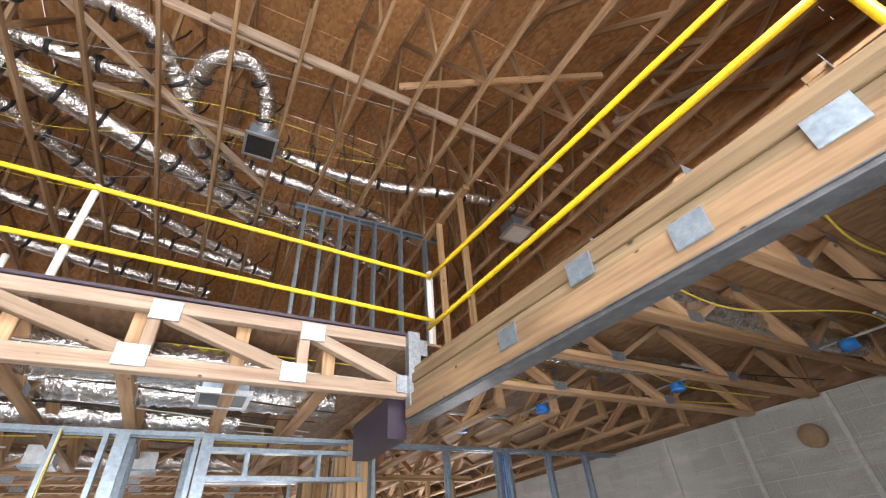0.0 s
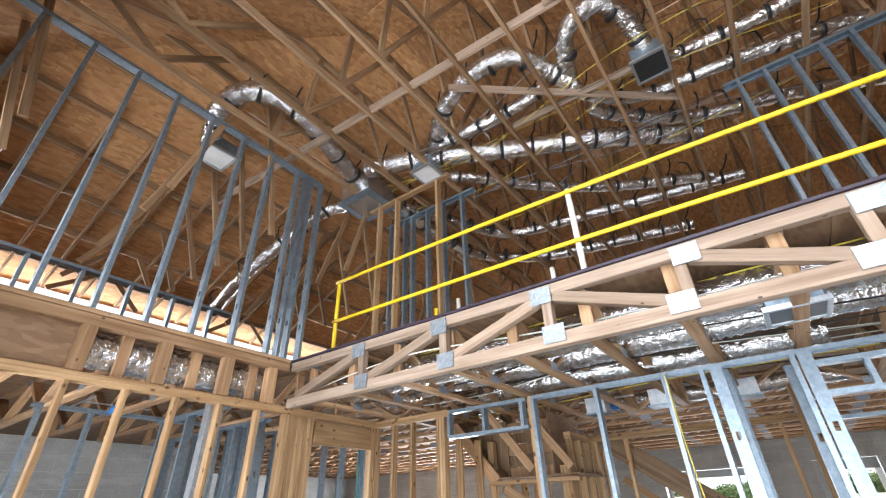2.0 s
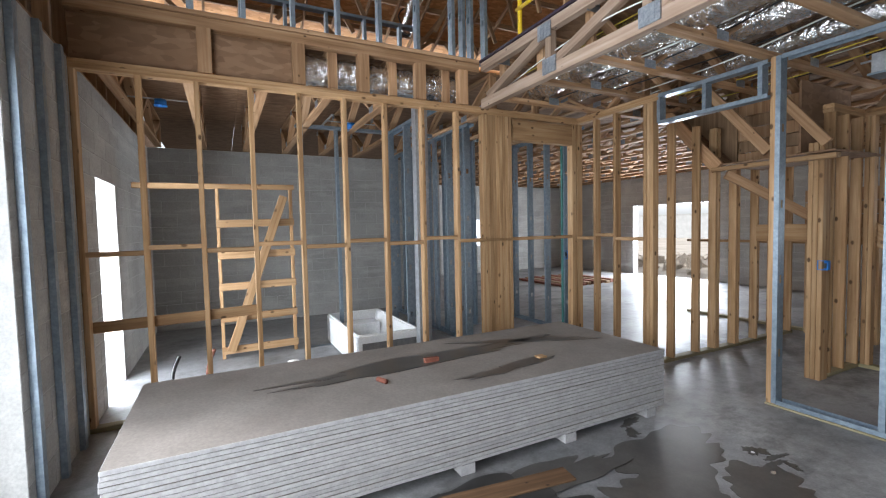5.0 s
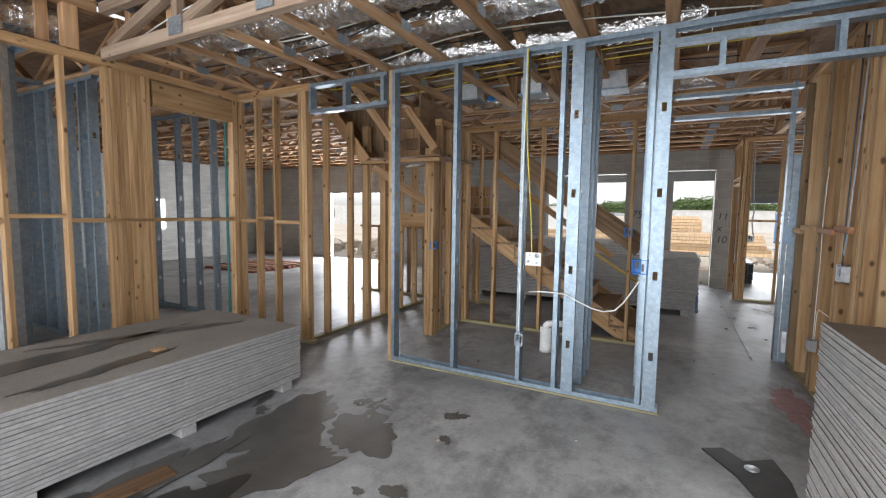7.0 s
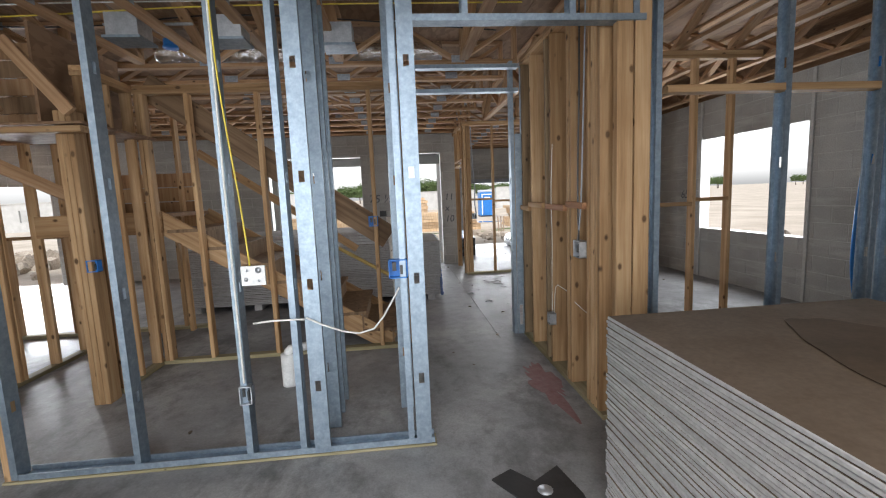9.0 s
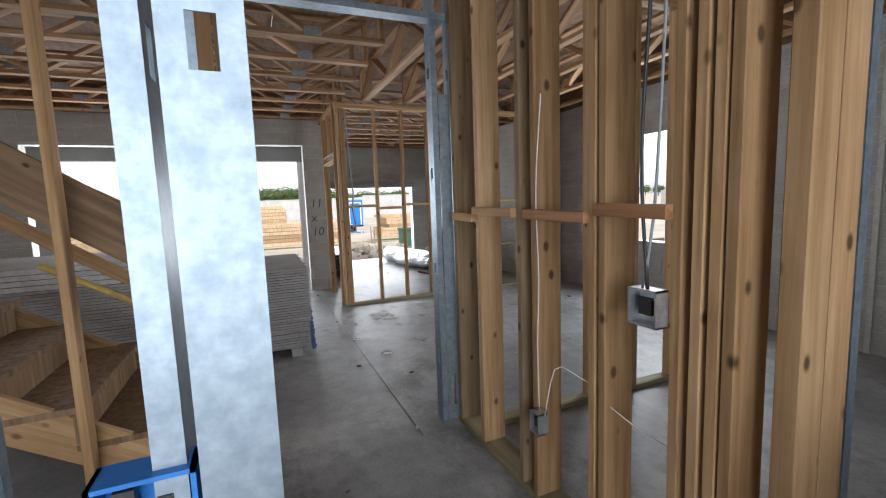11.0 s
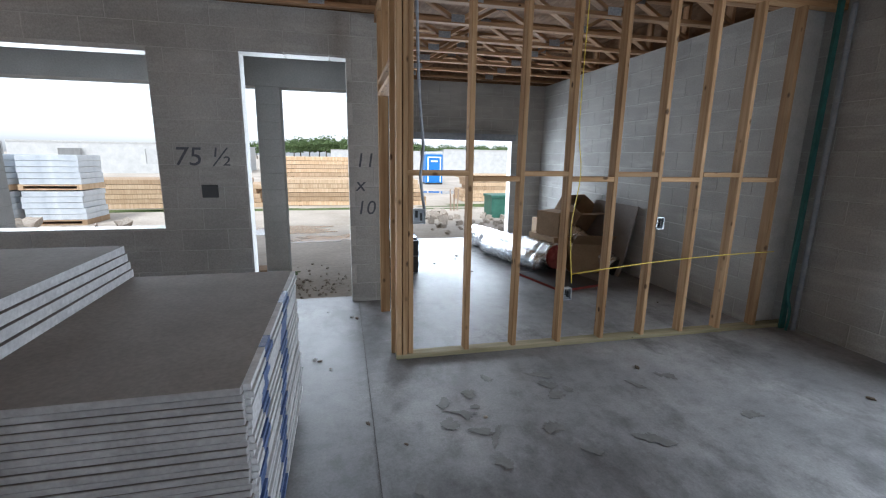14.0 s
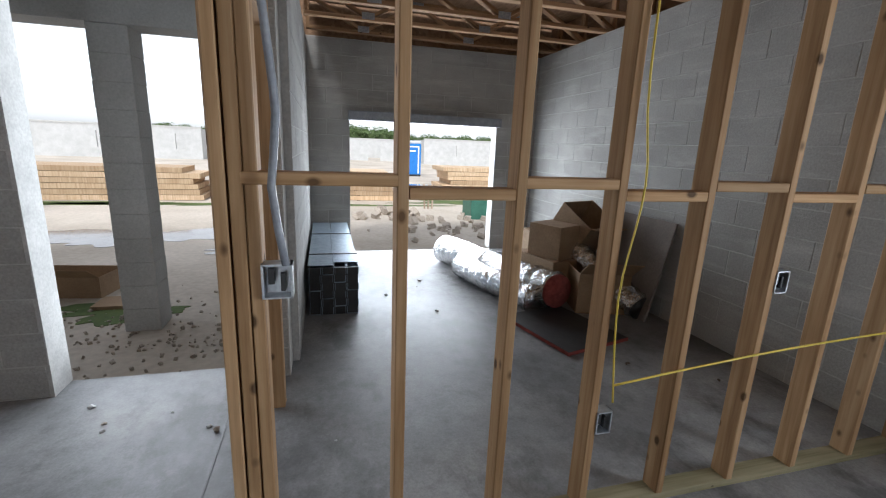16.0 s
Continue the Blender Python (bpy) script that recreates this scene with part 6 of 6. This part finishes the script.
# ---- porch and outdoors ----
COLUMN_Y = 13.03
for x in (0.88, -2.15):
    c = empty("porch_column", x, COLUMN_Y, -0.1, "square grey block porch column on sandy ground", "column", "porch columns")
    bm = bmesh.new()
    bmesh.ops.create_cube(bm, size=1)
    bmesh.ops.scale(bm, vec=(0.262, 0.262, 2.408), verts=bm.verts)
    bmesh.ops.translate(bm, vec=(x, COLUMN_Y, 1.104), verts=bm.verts)
    part("core", bm, MORTAR, c)
    for k in range(12):
        z0 = -0.1 + 0.2007 * k
        bm = bmesh.new()
        bmesh.ops.create_cube(bm, size=1)
        bmesh.ops.scale(bm, vec=(0.27, 0.27, 0.197), verts=bm.verts)
        bmesh.ops.bevel(bm, geom=list(bm.edges), offset=0.003, segments=1, affect="EDGES")
        bmesh.ops.translate(bm, vec=(x + 0.001 * (k % 3), COLUMN_Y - 0.001 * (k % 2), z0 + 0.1), verts=bm.verts)
        part("block", bm, STUCCO, c)
lb = boxes("porch_beam", [(-6.0, COLUMN_Y - 0.15, 2.31, 1.99, COLUMN_Y + 0.15, 3.2)], STUCCO)
tagged(lb, "grey rendered porch beam on columns", "beam", kind="structure")
pr = boxes("porch_roof", [(-6.0, 11.92, 3.2, 2.2, 13.3, 3.3)], STUCCO)
tagged(pr, "porch roof slab", "roof", kind="structure")
jb = boxes("door_jamb_cap", [(0.835, 11.70, 2.455, 1.775, 11.90, 2.459)], STUCCO)
tagged(jb, "rendered head of the door opening", "trim", kind="structure")


def lumber_pile(x, y, w, d, h, turn, seed, label):
    p = empty("lumber_pile", 0, 0, 0, label, "lumber pile", "lumber piles")
    p.matrix_basis = pose(x, y, -0.1, 0, 0, turn)
    rnd = random.Random(seed)
    n = int(h / 0.14)
    for k in range(n):
        ww = w * (1 - 0.04 * k * rnd.random())
        o = new("board_layer", box_mesh("board_layer", [(-ww / 2 + rnd.uniform(0, 0.2), -d / 2, 0.14 * k + 0.012, ww / 2, d / 2, 0.14 * (k + 1))], LUMBERPILE))
        o.parent = p
        for s in range(2):
            o = new("sticker", box_mesh("sticker", [(-ww / 3 + s * ww * 0.6, -d / 2 + 0.02, 0.14 * k, -ww / 3 + s * ww * 0.6 + 0.09, d / 2 - 0.02, 0.14 * k + 0.011)], BARK))
            o.parent = p
    return p


lumber_pile(-3.4, 22.2, 5.4, 1.4, 0.95, 2, 1, "long pile of orange sawn lumber on the site")
lumber_pile(2.0, 22.6, 5.0, 1.5, 0.85, -2, 2, "long pile of orange sawn lumber on the site")
lumber_pile(0.8, 24.5, 3.4, 1.5, 1.55, 3, 3, "high pile of orange sawn lumber on the site")
lumber_pile(8.0, 23.5, 4.0, 1.5, 1.0, 0, 4, "pile of orange sawn lumber on the site")
lumber_pile(-9.0, 21.0, 3.0, 1.4, 0.7, 0, 5, "pile of sawn lumber on the site")


def pallet(x, y, seed):
    p = empty("block_pallet", x, y, -0.1, "pallet of blocks in pale plastic wrap", "pallet", "wrapped pallets")
    rnd = random.Random(seed)
    for lv in (0, 1):
        z = -0.1 + lv * 0.78
        boxes("pallet", [(x - 0.6, y - 0.5, z, x + 0.6, y + 0.5, z + 0.03), (x - 0.6, y - 0.5, z + 0.09, x + 0.6, y + 0.5, z + 0.12), (x - 0.6, y - 0.5, z + 0.03, x - 0.5, y + 0.5, z + 0.09), (x + 0.5, y - 0.5, z + 0.03, x + 0.6, y + 0.5, z + 0.09)], LUMBERPILE, p)
        for k in range(5):
            j = rnd.uniform(-0.02, 0.02)
            boxes("course", [(x - 0.58 + j, y - 0.48, z + 0.123 + 0.128 * k, x + 0.58 + j, y + 0.48, z + 0.123 + 0.128 * (k + 1) - 0.008)], WRAP, p)


for i, x in enumerate((-7.2, -5.8, -4.5)):
    pallet(x, 18.6 + 0.15 * i, i)


def shell_house(x, y, w, d, h, turn, holes, label):
    """An unroofed block house shell with real openings in the wall that faces the site."""
    hs = empty("house_shell", 0, 0, 0, label, "unfinished house", "unfinished houses")
    hs.matrix_basis = pose(x, y, -0.1, 0, 0, turn)
    zs = sorted({0, h} | {z for o in holes for z in o[2:]})
    bs = []
    for z0, z1 in zip(zs, zs[1:]):
        for a, b in spans(-w / 2, w / 2, [o[:2] for o in holes if o[2] < z1 - 0.01 and o[3] > z0 + 0.01]):
            bs.append((a, -d / 2, z0, b, -d / 2 + 0.2, z1))
    for nm, bb in (("wall", bs), ("wall", [(-w / 2, -d / 2 + 0.2, 0, -w / 2 + 0.2, d / 2, h)]), ("wall", [(w / 2 - 0.2, -d / 2 + 0.2, 0, w / 2, d / 2, h)]), ("wall", [(-w / 2 + 0.2, d / 2 - 0.2, 0, -1.0, d / 2, h), (1.0, d / 2 - 0.2, 0, w / 2 - 0.2, d / 2, h), (-1.0, d / 2 - 0.2, 0, 1.0, d / 2, 0.9), (-1.0, d / 2 - 0.2, 2.1, 1.0, d / 2, h)])):
        o = new(nm, box_mesh(nm, bb, STUCCO))
        o.parent = hs
    o = new("wall_cap", box_mesh("wall_cap", [(-w / 2, -d / 2 - 0.03, h, w / 2, -d / 2 + 0.23, h + 0.12)], MORTAR))
    o.parent = hs


shell_house(-14.0, 50, 15, 10, 2.20, 3, [(-4.5, -2.7, 0.8, 1.8), (1.0, 2.8, 0.7, 1.8), (5.8, 6.5, 0.7, 1.8)], "pale block house shell without a roof")
shell_house(5.5, 58, 9, 10, 2.0, -4, [(-3, -1.4, 0.8, 1.7), (1.4, 2.6, 0, 1.7)], "pale block house shell without a roof")
shell_house(17.5, 52, 12, 9, 2.15, -6, [(-4.2, -3.0, 0.8, 1.75), (-1.0, 0.8, 0.8, 1.75), (2.8, 3.8, 0, 1.75)], "pale block house shell without a roof")
shell_house(44.0, 30, 14, 9, 1.75, 85, [(-4.2, -3.0, 0.7, 1.4), (-1.0, 0.8, 0.7, 1.4), (2.8, 3.8, 0, 1.4)], "pale block house shell without a roof")
shell_house(-32.0, 46, 14, 9, 2.3, 5, [(-4.2, -3.0, 0.8, 1.8), (1.0, 2.8, 0.8, 1.8)], "pale block house shell without a roof")

TX, TY = 6.95, 33.0
tlt = empty("portable_toilet", TX, TY, -0.1, "blue plastic portable toilet with a white-framed door", "portable toilet")
boxes("cabin", [(TX - 0.5, TY - 0.5, 0.0, TX + 0.5, TY + 0.5, 1.62)], BPIPE, tlt)
bm = bmesh.new()
bmesh.ops.create_cube(bm, size=1)
bmesh.ops.scale(bm, vec=(1.08, 1.08, 0.16), verts=bm.verts)
bmesh.ops.bevel(bm, geom=list(bm.edges), offset=0.06, segments=2, affect="EDGES")
bmesh.ops.translate(bm, vec=(TX, TY, 1.70), verts=bm.verts)
part("roof", bm, WRAP, tlt, "pale domed roof")
boxes("door_frame", [(TX - 0.40, TY - 0.52, 0.05, TX - 0.33, TY - 0.503, 1.5), (TX + 0.33, TY - 0.52, 0.05, TX + 0.40, TY - 0.503, 1.5), (TX - 0.33, TY - 0.52, 1.43, TX + 0.33, TY - 0.503, 1.5)], WHITE, tlt, "white door frame")
boxes("door", [(TX - 0.33, TY - 0.525, 0.06, TX + 0.33, TY - 0.503, 1.42)], BLUEBOX, tlt)
boxes("vent", [(TX - 0.2, TY - 0.535, 1.2, TX + 0.2, TY - 0.526, 1.28)], WHITE, tlt)
boxes("skid", [(TX - 0.5, TY - 0.5, -0.1, TX + 0.5, TY + 0.5, 0.0)], BLACK, tlt)
ac = empty("utility_cabinet", 6.0, 18.8, -0.1, "green steel utility cabinet on the sandy ground", "utility cabinet")
boxes("body", [(5.66, 18.45, -0.1, 6.34, 19.1, 0.45)], GREENSTEEL, ac)
boxes("lid", [(5.63, 18.42, 0.45, 6.37, 19.13, 0.52)], GREENSTEEL, ac)
for i, x in enumerate((4.95, 5.05, 5.15)):
    sk = empty("marker_stake", x, 20.2 + 0.05 * i, -0.1, "pale pine marker stake", "stake", "marker stakes")
    board("stake", (x, 20.2, -0.1), (x + 0.03 * (i - 1), 20.2, 0.55), 0.04, 0.03, (1, 0, 0), PALEWOOD, sk)
c = carton(-0.15, 14.1, -0.1, 0.75, 0.45, 0.22, -8, 0, "open brown cardboard box lying outside by the porch")
pb2 = empty("paver", 0.45, 13.6, -0.1, "flat brown paver on the sand", "paver")
boxes("slab", [(0.25, 13.45, -0.1, 0.65, 13.75, -0.06)], CARD, pb2)
for i, (x, y, rx, ry, m, lab) in enumerate(((-0.5, 17.0, 1.6, 0.7, PUDDLE, "shallow puddle on the sandy ground"), (1.6, 16.0, 0.8, 0.35, PUDDLE, "shallow puddle on the sandy ground"), (0.2, 20.9, 4.0, 0.28, GRASS, "low grass patch on the site"),
                                           (-4.2, 20.9, 3.2, 0.3, GRASS, "low grass patch on the site"), (0.5, 13.4, 0.5, 0.25, GRASS, "low grass patch by the porch"), (6.8, 21.5, 2.2, 0.4, GRASS, "low grass patch on the site"), (7.0, 27.0, 3.0, 1.0, PUDDLE, "wide puddle on the site"))):
    blot("ground_patch", x, y, rx, ry, -0.098, m, 90 + i, lab, "ground patch", thick=0.004)


def rubble_heap(x, y, n, spread, seed, big=0.12):
    h = empty("rubble_heap", x, y, -0.1, "scattered heap of broken block rubble", "rubble", "rubble heaps")
    rnd = random.Random(seed)
    for k in range(n):
        s = rnd.uniform(0.25, 1) * big
        o = new("lump", MESHES[("lump", k % 4)])
        under(o, h, pose(x + rnd.gauss(0, spread), y + rnd.gauss(0, spread * 0.7), -0.1 + s * 0.4, rnd.uniform(0, 90), rnd.uniform(0, 90), rnd.uniform(0, 360)) @ Matrix.Diagonal((s, s * 1.3, s * 0.7, 1)))


for k in range(4):
    bm = bmesh.new()
    bmesh.ops.create_cube(bm, size=1)
    rnd = random.Random(k)
    bmesh.ops.subdivide_edges(bm, edges=bm.edges[:], cuts=1)
    for q in bm.verts:
        q.co *= rnd.uniform(0.75, 1.2)
    me = bpy.data.meshes.new("lump")
    bm.to_mesh(me)
    bm.free()
    me.materials.append(RUBBLE)
    MESHES[("lump", k)] = me
rubble_heap(5.2, 17.3, 60, 0.9, 1)
rubble_heap(3.9, 18.6, 25, 0.6, 2, 0.2)
rubble_heap(-3.8, 26.5, 60, 0.9, 3, 0.5)
rubble_heap(12.0, 10.5, 90, 1.3, 4, 0.45)
rubble_heap(13.0, 8.0, 90, 1.3, 5, 0.45)
rubble_heap(0.6, 13.2, 140, 0.5, 6, 0.028)
rubble_heap(1.5, 12.5, 120, 0.4, 7, 0.025)
rubble_heap(0.2, 12.4, 100, 0.5, 10, 0.025)
rubble_heap(-9.0, 17.0, 90, 1.8, 8, 0.4)
rubble_heap(-6.0, 16.0, 70, 1.5, 9, 0.35)


# trees far behind the site
def leaf_mesh(seed):
    rnd = random.Random(seed)
    v, f = [], []
    for k in range(1500):
        d = Vector((rnd.gauss(0, 1), rnd.gauss(0, 1), rnd.gauss(0, 0.75)))
        d = d.normalized() * rnd.uniform(0.35, 1.0) ** 0.5
        lob = 1 + 0.28 * math.sin(5 * d.x + seed) * math.cos(4 * d.y + 2 * seed) + 0.15 * math.sin(9 * d.z)
        c = Vector((d.x * 3.0, d.y * 3.0, d.z * 2.2)) * lob
        a = Vector((rnd.uniform(-1, 1), rnd.uniform(-1, 1), rnd.uniform(-1, 1))).normalized() * rnd.uniform(0.12, 0.3)
        b = a.cross(Vector((rnd.uniform(-1, 1), rnd.uniform(-1, 1), rnd.uniform(-1, 1)))).normalized() * rnd.uniform(0.12, 0.3)
        i = len(v)
        v += [tuple(c - a), tuple(c - b), tuple(c + a), tuple(c + b)]
        f.append((i, i + 1, i + 2, i + 3))
    me = bpy.data.meshes.new("crown")
    me.from_pydata(v, [], f)
    me.materials.append(LEAF)
    return me


def tree(mesh, x, y, s):
    t = empty("tree", x, y, -0.1, "leafy green tree on the edge of the site", "tree", "far trees")
    bm = bmesh.new()
    bmesh.ops.create_cone(bm, cap_ends=True, segments=8, radius1=0.22 * s, radius2=0.1 * s, depth=3.4 * s)
    bmesh.ops.translate(bm, vec=(x, y, 1.6 * s), verts=bm.verts)
    part("trunk", bm, BARK, t)
    tube("limb", [(x, y, 2.2 * s), (x + 0.5 * s, y, 3.2 * s), (x + 1.1 * s, y + 0.2, 4.0 * s)], 0.07 * s, BARK, t, seg=6, step=0.4)
    tube("limb", [(x, y, 2.0 * s), (x - 0.5 * s, y + 0.1, 3.0 * s), (x - 1.2 * s, y, 3.7 * s)], 0.07 * s, BARK, t, seg=6, step=0.4)
    o = new("crown", mesh)
    under(o, t, Matrix.Translation((x, y, 4.0 * s)) @ Matrix.Diagonal((s * 1.15, s, s * 0.95, 1)))


crowns = [leaf_mesh(k) for k in range(4)]
rng = random.Random(5)
for k in range(70):
    x = -44 + 2.3 * k + rng.uniform(-1, 1)
    y = 150 + rng.uniform(-6, 10)
    tree(crowns[k % 4], x, y, (0.72 + 0.40 * math.exp(-((x - 2) / 22) ** 2) + 0.12 * math.exp(-((x - 55) / 18) ** 2)) * rng.uniform(0.88, 1.1))
for k in range(24):
    tree(crowns[k % 4], 150 + rng.uniform(-6, 6), 20 + 6 * k, rng.uniform(0.55, 0.72))

# ---- writing on the block wall ----
def writing(text, x, y, z, size, turn=0, label="black marker writing on the block wall", shear=0.15):
    cu = bpy.data.curves.new("writing", "FONT")
    cu.body, cu.size, cu.shear, cu.extrude = text, size, shear, 0.0008
    tmp = bpy.data.objects.new("writing", cu)
    scene.collection.objects.link(tmp)
    dg = bpy.context.evaluated_depsgraph_get()
    me = bpy.data.meshes.new_from_object(tmp.evaluated_get(dg))
    bpy.data.objects.remove(tmp)
    me.materials.clear()
    me.materials.append(INK)
    o = new("wall_writing", me)
    o.matrix_basis = pose(x, y, z, 90, 0, turn)
    return tagged(o, label, "writing")


writing("75 ½", 0.20, 11.707, 1.42, 0.24)
for i, ch_ in enumerate(("11", "x", "10")):
    writing(ch_, 1.84, 11.707, 1.42 - 0.24 * i, 0.2)
writing("65½", 5.826, 9.45, 1.30, 0.2, -90)
mb = empty("wall_box", 0.5, 11.7, 1.1, "black-stained electric box in the block wall", "electric box")
boxes("box", [(0.42, 11.695, 1.12, 0.56, 11.708, 1.24)], BLACK, mb)
